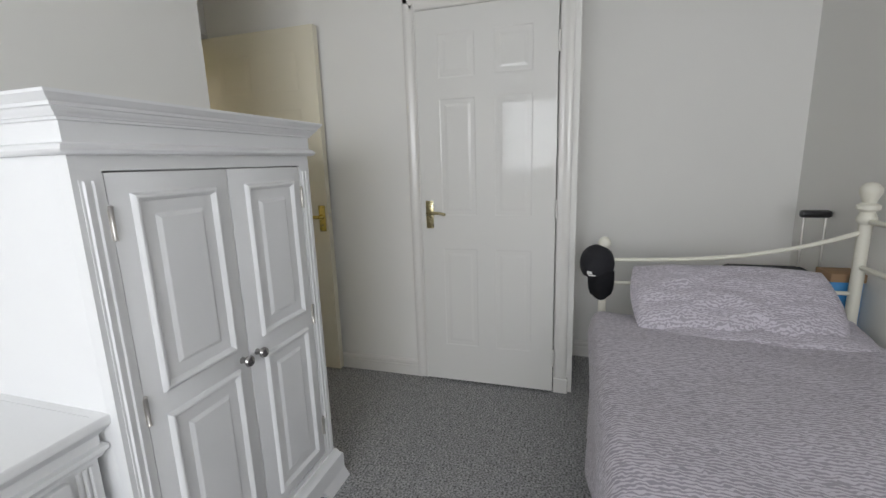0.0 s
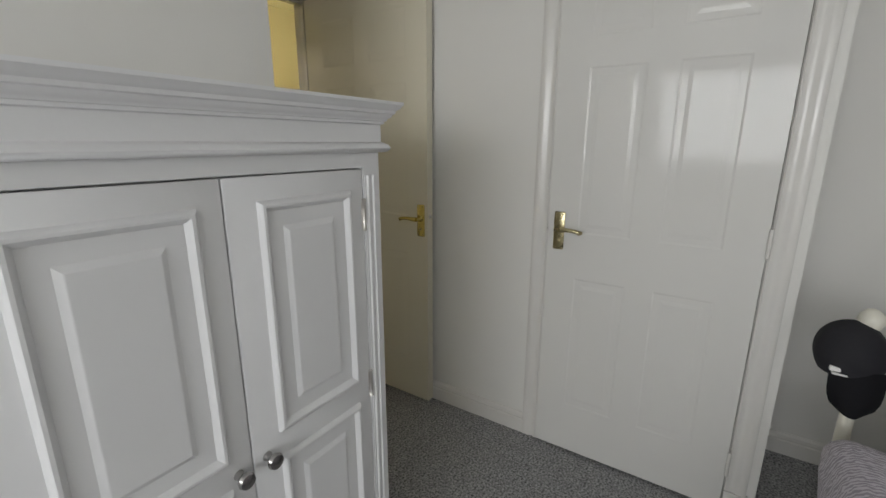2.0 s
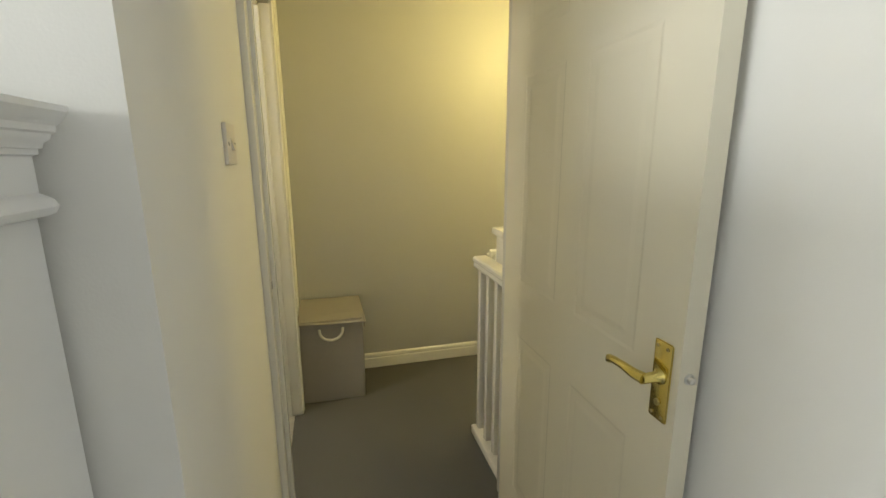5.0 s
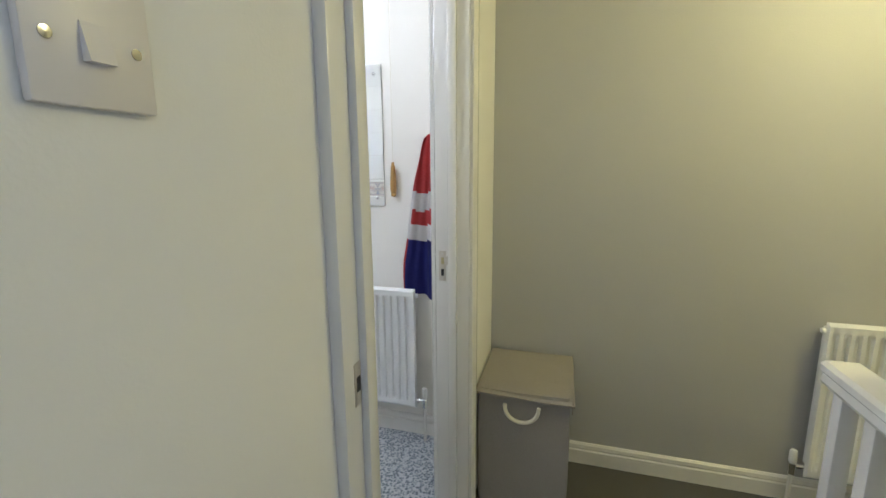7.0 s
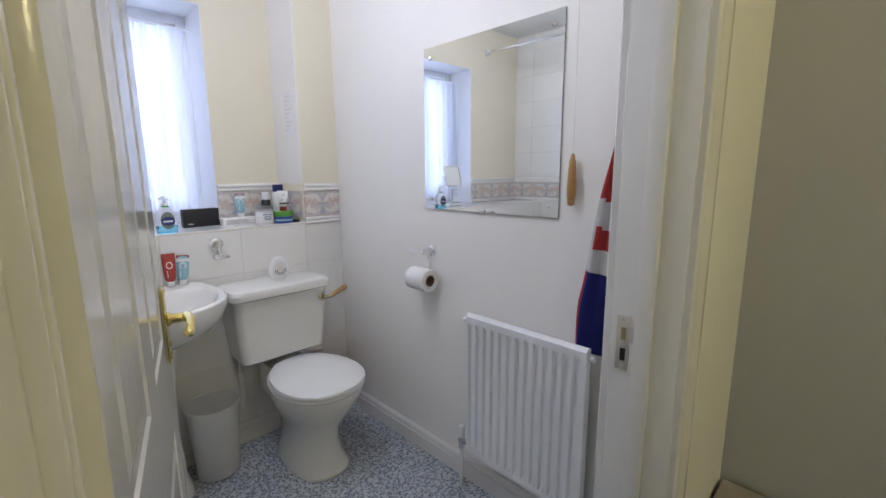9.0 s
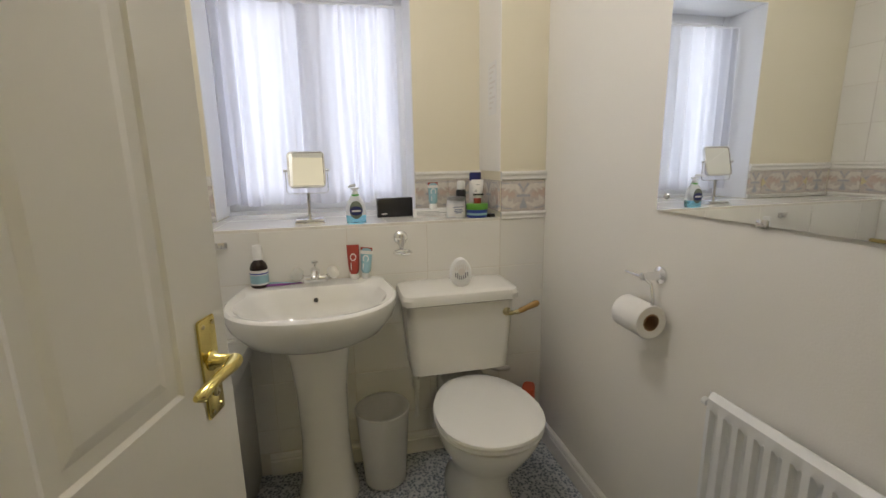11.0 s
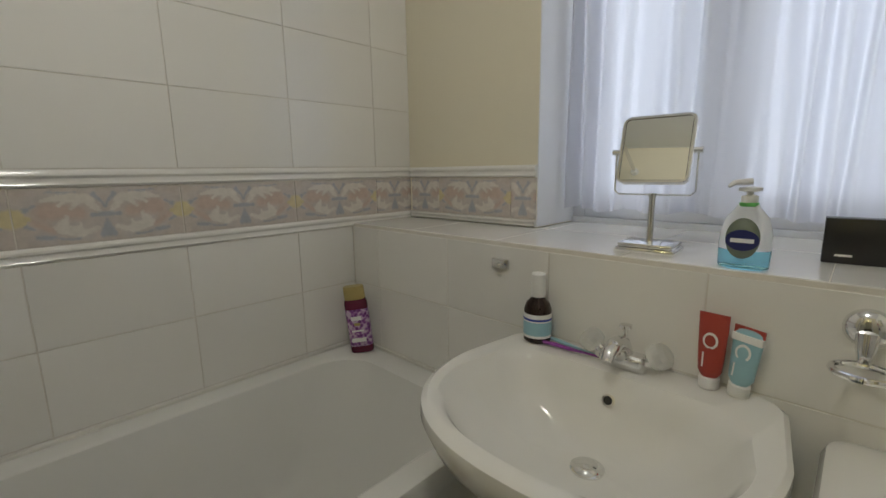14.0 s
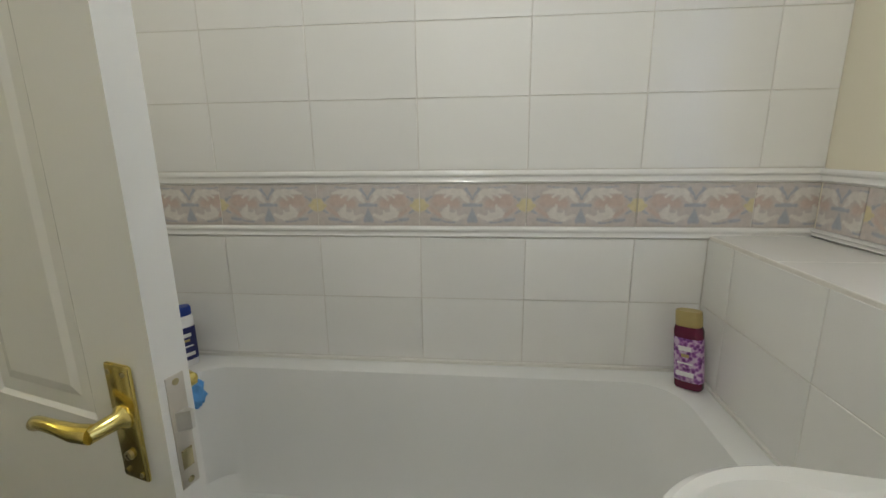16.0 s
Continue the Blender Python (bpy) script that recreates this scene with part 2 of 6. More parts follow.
def wave_cloth(name, dark, light, scale):
    """Printed bedding: short wavy dashes of two tones."""
    m = bpy.data.materials.new(name)
    m.use_nodes = True
    n, l = m.node_tree.nodes, m.node_tree.links
    b = n["Principled BSDF"]
    b.inputs["Roughness"].default_value = 0.9
    b.inputs["Sheen Weight"].default_value = 0.15
    co, w, r = (n.new(k) for k in ("ShaderNodeTexCoord", "ShaderNodeTexWave", "ShaderNodeValToRGB"))
    w.wave_type, w.bands_direction = "BANDS", "X"
    w.inputs["Scale"].default_value, w.inputs["Distortion"].default_value = scale, 6.0
    w.inputs["Detail"].default_value, w.inputs["Detail Scale"].default_value = 1.5, 1.6
    l.new(co.outputs["Object"], w.inputs["Vector"])
    br, mp, ad = n.new("ShaderNodeTexNoise"), n.new("ShaderNodeMapping"), n.new("ShaderNodeMath")
    mp.inputs["Scale"].default_value = (1.6, 1.0, 1.0)
    br.inputs["Scale"].default_value, br.inputs["Detail"].default_value = scale * 1.9, 1.0
    l.new(co.outputs["Object"], mp.inputs["Vector"])
    l.new(mp.outputs[0], br.inputs["Vector"])
    ad.operation = "MULTIPLY_ADD"
    l.new(br.outputs[0], ad.inputs[0])
    ad.inputs[1].default_value = 2.2
    half = n.new("ShaderNodeMath")
    half.operation = "SUBTRACT"
    l.new(w.outputs["Fac"], half.inputs[0])
    half.inputs[1].default_value = 1.1
    l.new(half.outputs[0], ad.inputs[2])
    l.new(ad.outputs[0], r.inputs[0])
    r.color_ramp.elements[0].position, r.color_ramp.elements[0].color = 0.35, (*dark, 1)
    r.color_ramp.elements[1].position, r.color_ramp.elements[1].color = 0.62, (*light, 1)
    l.new(r.outputs[0], b.inputs["Base Color"])
    return m


BEDDING = wave_cloth("grey_lilac_bedding", (0.34, 0.315, 0.36), (0.60, 0.565, 0.62), 30.0)

PILLOWCASE = wave_cloth("grey_lilac_pillowcase", (0.37, 0.345, 0.385), (0.59, 0.555, 0.61), 46.0)


def border_material():
    """Decorated border tile: soft scrolls of rose, cream, white and blue, mirrored about the tile's middle."""
    m = bpy.data.materials.new("scroll_border_tile")
    m.use_nodes = True
    n, l = m.node_tree.nodes, m.node_tree.links
    b = n["Principled BSDF"]
    b.inputs["Roughness"].default_value = 0.15
    co = n.new("ShaderNodeTexCoord")
    sep, comb = n.new("ShaderNodeSeparateXYZ"), n.new("ShaderNodeCombineXYZ")
    l.new(co.outputs["Object"], sep.inputs[0])
    ab = n.new("ShaderNodeMath")
    ab.operation = "ABSOLUTE"
    l.new(sep.outputs[0], ab.inputs[0])
    l.new(ab.outputs[0], comb.inputs[0])
    l.new(sep.outputs[2], comb.inputs[2])

    def math2(op, a, bb):
        k = n.new("ShaderNodeMath")
        k.operation = op
        for i, v in enumerate((a, bb)):
            if isinstance(v, (int, float)):
                k.inputs[i].default_value = v
            else:
                l.new(v, k.inputs[i])
        return k.outputs[0]

    def soft(value, lo, hi):
        k = n.new("ShaderNodeMapRange")
        k.interpolation_type = "SMOOTHSTEP"
        k.inputs[1].default_value, k.inputs[2].default_value = lo, hi
        l.new(value, k.inputs[0])
        return k.outputs[0]

    warp = n.new("ShaderNodeTexNoise")
    warp.inputs["Scale"].default_value, warp.inputs["Detail"].default_value = 18, 2
    l.new(comb.outputs[0], warp.inputs["Vector"])
    ax = math2("ADD", ab.outputs[0], math2("MULTIPLY", math2("SUBTRACT", warp.outputs[0], 0.5), 0.02))
    az = math2("ADD", sep.outputs[2], math2("MULTIPLY", math2("SUBTRACT", warp.outputs[0], 0.5), -0.014))

    def mixc(fac, a, c):
        k = n.new("ShaderNodeMix")
        k.data_type = "RGBA"
        l.new(fac, k.inputs[0])
        if isinstance(a, tuple):
            k.inputs[6].default_value = (*a, 1)
        else:
            l.new(a, k.inputs[6])
        k.inputs[7].default_value = (*c, 1)
        return k.outputs[2]

    def dist(cx, cz, sx=1.0):
        dx = math2("MULTIPLY", math2("SUBTRACT", ax, cx), sx)
        dz = math2("SUBTRACT", az, cz)
        return math2("SQRT", math2("ADD", math2("MULTIPLY", dx, dx), math2("MULTIPLY", dz, dz)), 0.0)

    fray = n.new("ShaderNodeTexNoise")
    fray.inputs["Scale"].default_value, fray.inputs["Detail"].default_value = 95, 2
    l.new(comb.outputs[0], fray.inputs["Vector"])
    ragged = math2("MULTIPLY", math2("SUBTRACT", fray.outputs[0], 0.5), 0.012)
    here = n.new("ShaderNodeCombineXYZ")
    l.new(ax, here.inputs[0])
    l.new(az, here.inputs[1])

    def vec(op, a, bb):
        k = n.new("ShaderNodeVectorMath")
        k.operation = op
        for q, v in enumerate((a, bb)):
            if isinstance(v, tuple):
                k.inputs[q].default_value = v
            elif v is not None:
                l.new(v, k.inputs[q])
        return k

    def stroke(x0, z0, w0, x1, z1, w1, edge=0.0035):
        """A brush stroke that swells or thins from one end to the other."""
        ba = (x1 - x0, z1 - z0, 0.0)
        pa = vec("SUBTRACT", here.outputs[0], (x0, z0, 0.0)).outputs[0]
        h = math2("MULTIPLY", vec("DOT_PRODUCT", pa, ba).outputs["Value"], 1.0 / (ba[0] ** 2 + ba[1] ** 2))
        h.node.use_clamp = True
        sc = n.new("ShaderNodeVectorMath")
        sc.operation = "SCALE"
        sc.inputs[0].default_value = ba
        l.new(h, sc.inputs[3])
        off = vec("LENGTH", vec("SUBTRACT", pa, sc.outputs[0]).outputs[0], None).outputs["Value"]
        r = math2("ADD", math2("MULTIPLY", h, w1 - w0), w0)
        return soft(math2("ADD", math2("SUBTRACT", off, r), ragged), edge, -edge)

    def strokes(col, colour, *rows):
        for row in rows:
            col = mixc(stroke(*row), col, colour)
        return col

    col = mixc(soft(warp.outputs[0], 0.38, 0.62), (0.60, 0.535, 0.49), (0.575, 0.53, 0.505))
    col = strokes(col, (0.60, 0.475, 0.415), (0.05, 0.006, 0.014, 0.105, 0.012, 0.020, 0.010), (0.10, -0.03, 0.008, 0.125, -0.01, 0.006, 0.008))
    col = strokes(col, (0.715, 0.675, 0.615), (0.010, 0.008, 0.004, 0.032, 0.036, 0.009), (0.032, 0.036, 0.009, 0.072, 0.044, 0.011), (0.072, 0.044, 0.010, 0.112, 0.034, 0.003),
                  (0.045, 0.034, 0.007, 0.066, 0.014, 0.002), (0.066, 0.038, 0.006, 0.088, 0.020, 0.002), (0.018, -0.032, 0.004, 0.050, -0.042, 0.009), (0.050, -0.042, 0.009, 0.084, -0.026, 0.012), (0.084, -0.026, 0.012, 0.074, -0.006, 0.006), (0.056, -0.036, 0.005, 0.050, -0.018, 0.002))
    col = strokes(col, (0.42, 0.43, 0.475), (0.0, 0.0, 0.007, 0.024, 0.001, 0.005), (0.0, 0.02, 0.003, 0.020, 0.046, 0.005), (0.0, -0.012, 0.002, 0.006, -0.045, 0.009), (0.055, -0.053, 0.002, 0.125, -0.044, 0.004), (0.125, 0.024, 0.001, 0.140, 0.016, 0.005), (0.125, -0.024, 0.001, 0.140, -0.016, 0.004), (0.05, 0.053, 0.001, 0.10, 0.055, 0.003))
    col = strokes(col, (0.66, 0.585, 0.36), (0.152, 0.0, 0.015, 0.136, 0.0, 0.007), (0.157, 0.0, 0.02, 0.160, 0.0, 0.02))
    g = n.new("ShaderNodeTexNoise")
    g.inputs["Scale"].default_value, g.inputs["Detail"].default_value = 70, 4
    l.new(co.outputs["Object"], g.inputs["Vector"])
    mm = n.new("ShaderNodeMix")
    mm.data_type, mm.blend_type = "RGBA", "MULTIPLY"
    rng = n.new("ShaderNodeMapRange")
    rng.inputs[3].default_value, rng.inputs[4].default_value = 0.82, 1.15
    l.new(g.outputs[0], rng.inputs[0])
    mm.inputs[0].default_value = 1
    l.new(col, mm.inputs[6])
    l.new(rng.outputs[0], mm.inputs[7])
    l.new(mm.outputs[2], b.inputs["Base Color"])
    return m


BORDER = border_material()


def emit(name, colour, strength):
    m = bpy.data.materials.new(name)
    m.use_nodes = True
    b = m.node_tree.nodes["Principled BSDF"]
    b.inputs["Base Color"].default_value = (*colour, 1)
    b.inputs["Emission Color"].default_value, b.inputs["Emission Strength"].default_value = (*colour, 1), strength
    return m


BULB = emit("lit_bulb_glass", (1.0, 0.82, 0.42), 6.0)


# ---- mesh helpers ----
def box(bm, x0, y0, z0, x1, y1, z1, bev=0.0, seg=2):
    r = bmesh.ops.create_cube(bm, size=1.0, matrix=Matrix.LocRotScale(((x0 + x1) / 2, (y0 + y1) / 2, (z0 + z1) / 2), None, (abs(x1 - x0), abs(y1 - y0), abs(z1 - z0))))
    if bev:
        edges = list({e for v in r["verts"] for e in v.link_edges})
        bmesh.ops.bevel(bm, geom=edges, offset=bev, segments=seg, affect="EDGES", profile=0.5)


def boxes(*rows, bev=0.0):
    bm = bmesh.new()
    for r in rows:
        box(bm, *r, bev=bev)
    return bm


def rings(bm, loops, close_start=True, close_end=True):
    """Skins a list of point loops of equal length."""
    rows = [[bm.verts.new(p) for p in lp] for lp in loops]
    k = len(rows[0])
    for a, b in zip(rows, rows[1:]):
        for i in range(k):
            bm.faces.new((a[i], a[(i + 1) % k], b[(i + 1) % k], b[i]))
    if close_start:
        bm.faces.new(rows[0][::-1])
    if close_end:
        bm.faces.new(rows[-1])


def lathe(bm, origin, profile, seg=24, axis="z", caps=True):
    """Turns a profile of (radius, height) round an axis through origin."""
    o = Vector(origin)
    loops = []
    for r, h in profile:
        lp = []
        for i in range(seg):
            a = 2 * math.pi * i / seg
            c, s = max(r, 1e-4) * math.cos(a), max(r, 1e-4) * math.sin(a)
            lp.append(o + Vector({"z": (c, s, h), "x": (h, c, s), "y": (s, h, c)}[axis]))
        loops.append(lp)
    rings(bm, loops, caps, caps)


def tube(bm, pts, r, seg=12):
    """A round bar along a line of points; r may be a list."""
    pts = [Vector(p) for p in pts]
    rs = r if isinstance(r, (list, tuple)) else [r] * len(pts)
    loops, side = [], None
    for i, p in enumerate(pts):
        d = (pts[min(i + 1, len(pts) - 1)] - pts[max(i - 1, 0)]).normalized()
        if side is None:
            side = d.cross(Vector((0, 0, 1)) if abs(d.z) < 0.9 else Vector((1, 0, 0))).normalized()
        side = (side - d * side.dot(d)).normalized()
        up = d.cross(side)
        loops.append([p + rs[i] * (math.cos(2 * math.pi * k / seg) * side + math.sin(2 * math.pi * k / seg) * up) for k in range(seg)])
    rings(bm, loops)


def sweep(bm, profile, path, up=(0, 0, 1)):
    """A moulding: profile points (out, height) along a level open path of (x, y) points, mitred."""
    loops = []
    n = len(path)
    for i, (x, y) in enumerate(path):
        dirs = []
        if i:
            dirs.append(Vector((x - path[i - 1][0], y - path[i - 1][1])).normalized())
        if i < n - 1:
            dirs.append(Vector((path[i + 1][0] - x, path[i + 1][1] - y)).normalized())
        norms = [Vector((d.y, -d.x)) for d in dirs]
        m = sum(norms, Vector((0, 0)))
        m = m / max(m.dot(norms[0]), 1e-6)
        loops.append([Vector((x + m.x * o, y + m.y * o, h)) for o, h in profile])
    rings(bm, loops)


def panel_face(bm, w, h, panels, y, flip, depth, raised=0.006, rim=0.018, field=0.05):
    """A flat face (0..w, 0..h) at y with sunk and fielded panels (x0, z0, x1, z1)."""
    xs = sorted({0.0, w, *(p[0] for p in panels), *(p[2] for p in panels)})
    zs = sorted({0.0, h, *(p[1] for p in panels), *(p[3] for p in panels)})
    grid = {(x, z): bm.verts.new((x, y, z)) for x in xs for z in zs}
    sunk = []
    for x0, x1 in zip(xs, xs[1:]):
        for z0, z1 in zip(zs, zs[1:]):
            q = [grid[x0, z0], grid[x1, z0], grid[x1, z1], grid[x0, z1]]
            f = bm.faces.new(q[::-1] if flip else q)
            if any(p[0] <= x0 and x1 <= p[2] and p[1] <= z0 and z1 <= p[3] for p in panels):
                sunk.append(f)
    s = 1 if flip else -1
    for f in sunk:
        f.normal_update()
    for p in panels:
        mine = [f for f in sunk if p[0] - 1e-6 <= f.calc_center_median().x <= p[2] + 1e-6 and p[1] <= f.calc_center_median().z <= p[3]]
        for th, d in ((rim * 0.5, -depth), (rim * 0.5, 0.0), (field, 0.0), (rim, raised)):
            bmesh.ops.inset_region(bm, faces=mine, thickness=th, depth=d, use_even_offset=True)


def slab(w, h, t, panels, depth=0.006, raised=0.004, rim=0.018, field=0.02):
    """A door leaf 0..w, 0..h, with its faces at y = 0 and y = t."""
    bm = bmesh.new()
    panel_face(bm, w, h, panels, 0.0, False, depth, raised, rim, field)
    panel_face(bm, w, h, panels, t, True, depth, raised, rim, field)
    bm.edges.ensure_lookup_table()
    loops = [e for e in bm.edges if e.is_boundary]
    bmesh.ops.bridge_loops(bm, edges=loops)
    bmesh.ops.recalc_face_normals(bm, faces=bm.faces)
    return bm


def moved(bm, m):
    bmesh.ops.transform(bm, matrix=m, verts=bm.verts)
    return bm


def mesh_object(name, bm, material, smooth=False):
    me = bpy.data.meshes.new(name)
    bmesh.ops.recalc_face_normals(bm, faces=bm.faces)
    bm.to_mesh(me)
    bm.free()
    for m in material if isinstance(material, (list, tuple)) else [material]:
        me.materials.append(m)
    if smooth:
        for p in me.polygons:
            p.use_smooth = True
        me.set_sharp_from_angle(angle=radians(38))
    return new(name, me)


def thing(name, base, label, category, group="", kind=""):
    """An Empty at the base of a thing, to which its parts belong."""
    ob = new(name)
    ob.location = base
    ob.empty_display_size = 0.05
    bpy.context.view_layer.update()
    return tagged(ob, label, category, group, kind)


def part(name, bm, material, parent, label="", smooth=True):
    """Links a bmesh, given in world places, as one mesh under a thing or a part."""
    ob = mesh_object(name, bm, material, smooth)
    ob.parent = parent
    top = parent
    while top.parent:
        top = top.parent
    if parent is top:
        ob.matrix_parent_inverse = top.matrix_basis.inverted()
    return tagged(ob, label)


def solid(name, bm, material, label, category, group="", kind="", smooth=True):
    return tagged(mesh_object(name, bm, material, smooth), label, category, group, kind)


def structure(name, bm, material, label, category, smooth=False):
    return solid(name, bm, material, label, category, kind="structure", smooth=smooth)

# ---- setting: walls, floors, ceilings ----
H = 2.36          # ceiling height
L = 2.645         # landing side of the bathroom's door wall
LB = 2.53         # its bathroom side
W, TW = 1.90, 2.065   # bedroom and bathroom faces of the shared wall
G = 3.99          # grey landing wall
R = 4.00          # bathroom mirror wall
D0, D1 = 2.65, 2.77   # bedroom's door wall
C = 3.47          # cupboard wall
BD0, BD1 = 2.785, 3.54  # bathroom doorway
WIN0, WIN1, SILL, WTOP = 2.636, 3.487, 1.03, 2.035
WX = 0.555        # bathroom's window wall

structure("floor_bedroom", boxes((-1.7, -0.75, -0.12, 4.1, D1 - 0.06, 0.0)), CARPET, "mottled mid-grey bedroom carpet", "carpet")
structure("floor_landing", boxes((LB + 0.06, D1 - 0.06, -0.12, 5.4, 4.15, 0.0)), CARPET_L, "dark grey landing carpet", "carpet")
structure("floor_bathroom", boxes((0.2, 1.98, -0.12, LB + 0.06, 4.15, 0.0)), VINYL, "mottled blue-grey sheet vinyl floor", "vinyl floor")
structure("ceiling", boxes((-1.7, -0.75, H, 5.4, 4.15, H + 0.1)), CEIL, "white painted plaster ceiling", "ceiling")

structure("wall_shared", boxes((-1.5, W, 0, LB, 1.99, H)), WALL_BED, "white painted bedroom wall behind the wardrobe", "wall")
structure("wall_bath_end", boxes((LB, W, 0, L, BD0 - 0.03, H), (LB, BD1 + 0.03, 0, L, G, H), (LB, BD0 - 0.03, 2.03, L, BD1 + 0.03, H)), WALL_BED, "off-white painted wall with the bathroom doorway", "wall")
structure("wall_bath_tile_backing", boxes((0.2, 1.99, 0, LB, TW - 0.0024, H)), GROUT, "grouted wall behind the bath tiles", "wall")
structure("wall_landing", boxes((LB, G, 0, 5.4, 4.12, H)), WALL_GREY, "warm grey painted landing wall", "wall")
structure("wall_bath_end_face", boxes((LB - 0.004, TW + 0.001, 0, LB - 0.0005, BD0 - 0.031, H), (LB - 0.004, BD1 + 0.031, 0, LB - 0.0005, R, H), (LB - 0.004, BD0 - 0.031, 2.031, LB - 0.0005, BD1 + 0.031, H)), WALL_CREAM, "cream painted bathroom side of the door wall", "wall")
structure("wall_mirror", boxes((0.2, R, 0, LB, 4.12, H)), WALL_WHITE, "white painted bathroom wall", "wall")
structure("wall_bedroom_door", boxes((C + 0.04, D0, 0, 5.4, D1, H), (L, D0, 2.03, C + 0.04, D1, H)), WALL_BED, "white painted wall round the bedroom doorway", "wall")
structure("wall_landing_end", boxes((5.3, D1, 0, 5.4, G, H)), WALL_GREY, "grey painted end wall of the landing", "wall")
structure("wall_cupboard", boxes((C, 1.385, 0, C + 0.08, D0, H), (C, 0.56, 2.04, C + 0.08, 1.385, H), (C, 0.52, 0, C + 0.08, 0.575, H), (C + 0.08, 0.52, 0, 3.96, 0.6, H)), WALL_BED, "white painted wall with a built-in cupboard", "wall")
structure("wall_bed", boxes((3.96, -0.7, 0, 4.1, 2.65, H)), WALL_BED, "white painted wall beyond the bed", "wall")
structure("wall_south", boxes((-1.7, -0.72, 0, 3.96, -0.6, H)), WALL_BED, "white painted bedroom side wall", "wall")
BW0, BW1, BZ0, BZ1 = -0.56, 1.74, 0.9, 2.12
structure("wall_bedroom_window", boxes((-1.7, -0.6, 0, -1.5, BW0, H), (-1.7, BW1, 0, -1.5, 1.99, H), (-1.7, BW0, 0, -1.5, BW1, BZ0), (-1.7, BW0, BZ1, -1.5, BW1, H)), WALL_BED, "white painted wall with the bedroom window", "wall")
structure("wall_window", boxes((0.2, TW - 0.06, 0, WX, WIN0, H), (0.2, WIN1, 0, WX, R, H), (0.2, WIN0, 0, WX, WIN1, SILL - 0.012), (0.2, WIN0, WTOP, WX, WIN1, H)), WALL_CREAM, "cream painted bathroom window wall", "wall")
structure("wall_ledge_backing", boxes((WX, TW - 0.008, 0, 0.8332, R, 1.0302)), GROUT, "boxed-in pipe ledge behind the basin", "wall")
structure("wall_pipe_boxing", boxes((WX, 3.80, 1.012, 0.829, R, H)), WALL_CREAM, "cream painted pipe boxing in the corner", "wall")
structure("ground", boxes((-60, -60, -3.2, 60, 60, -3.0)), BRICKC, "ground far below the upper-floor windows", "ground")


# ---- skirting, linings and architraves ----
SKIRT = [(0, 0), (0.016, 0), (0.016, 0.062), (0.011, 0.068), (0.0145, 0.074), (0.012, 0.088), (0.004, 0.096), (0, 0.096)]


def skirting(path, label="cream-white gloss moulded skirting board"):
    bm = bmesh.new()
    sweep(bm, SKIRT, path)
    return structure("baseboard", bm, TRIM, label, "skirting board")


skirting([(C, D0 - 0.001), (C, 1.392)])
skirting([(3.96, 0.515), (3.96, -0.6)])
skirting([(L, W), (L, D0 + 0.02)])
skirting([(L, G), (5.3, G)])
skirting([(0.835, R), (LB, R)])
skirting([(0.8285, TW + 0.74), (0.8285, R)])
skirting([(-1.5, W), (1.75, W)])


def frame_sides(name, rows, label, bev=0.003):
    bm = boxes(*rows, bev=bev)
    return structure(name, bm, TRIM, label, "door frame", smooth=True)


# bathroom door lining with stop and moulded architrave
frame_sides("door_frame_bathroom", [
    (LB - 0.002, BD0 - 0.03, 0, L + 0.002, BD0, 2.0), (LB - 0.002, BD1, 0, L + 0.002, BD1 + 0.03, 2.0), (LB - 0.002, BD0 - 0.03, 2.0, L + 0.002, BD1 + 0.03, 2.03),
    (LB + 0.045, BD0 - 0.002, 0, LB + 0.075, BD0 + 0.012, 2.0), (LB + 0.045, BD1 - 0.012, 0, LB + 0.075, BD1 + 0.002, 2.0), (LB + 0.045, BD0, 1.988, LB + 0.075, BD1, 2.002)], "white gloss bathroom door lining with stop")


def architrave(name, x, sgn, y0, y1, top, label, w=0.062, lo=True, hi=True):
    """Moulded casing on a wall at x, proud towards sgn, round an opening y0..y1."""
    bm = bmesh.new()
    prof = [(0.0, 0.0), (0.012, 0.0), (0.016, 0.006), (0.012, 0.016), (0.012, 0.030), (0.018, 0.038), (0.018, w - 0.006), (0.014, w), (0.0, w)]
    for side, on in ((-1, lo), (1, hi)):
        if on:
            edge = y0 - 0.006 if side < 0 else y1 + 0.006
            rings(bm, [[(x + sgn * o, edge + side * a, z) for o, a in prof] for z in (0, top + 0.006 + w)])
    rings(bm, [[(x + sgn * o, yy, top + 0.006 + a) for o, a in prof] for yy in (y0 - 0.006 - (w if lo else 0), y1 + 0.006 + (w if hi else 0))])
    return structure(name, bm, TRIM, label, "architrave", smooth=True)


architrave("architrave_bathroom", L, 1, BD0, BD1, 2.0, "white gloss moulded architrave of the bathroom doorway", lo=False)
architrave("architrave_bathroom_inner", LB - 0.004, -1, BD0, BD1, 2.0, "white gloss architrave inside the bathroom", w=0.05, lo=False)
architrave("architrave_cupboard", C, -1, 0.62, 1.326, 1.995, "white gloss moulded architrave of the cupboard door", w=0.066)
structure("plinth_block", boxes((C - 0.024, 0.54, 0, C, 0.615, 0.085), bev=0.004), TRIM, "white painted plinth block at the foot of the architrave", "trim")
frame_sides("door_frame_cupboard", [(C - 0.001, 0.575, 0, C + 0.08, 0.617, 2.03), (C - 0.001, 1.329, 0, C + 0.08, 1.386, 2.03), (C - 0.001, 0.575, 1.998, C + 0.08, 1.386, 2.04)], "white gloss cupboard door lining")
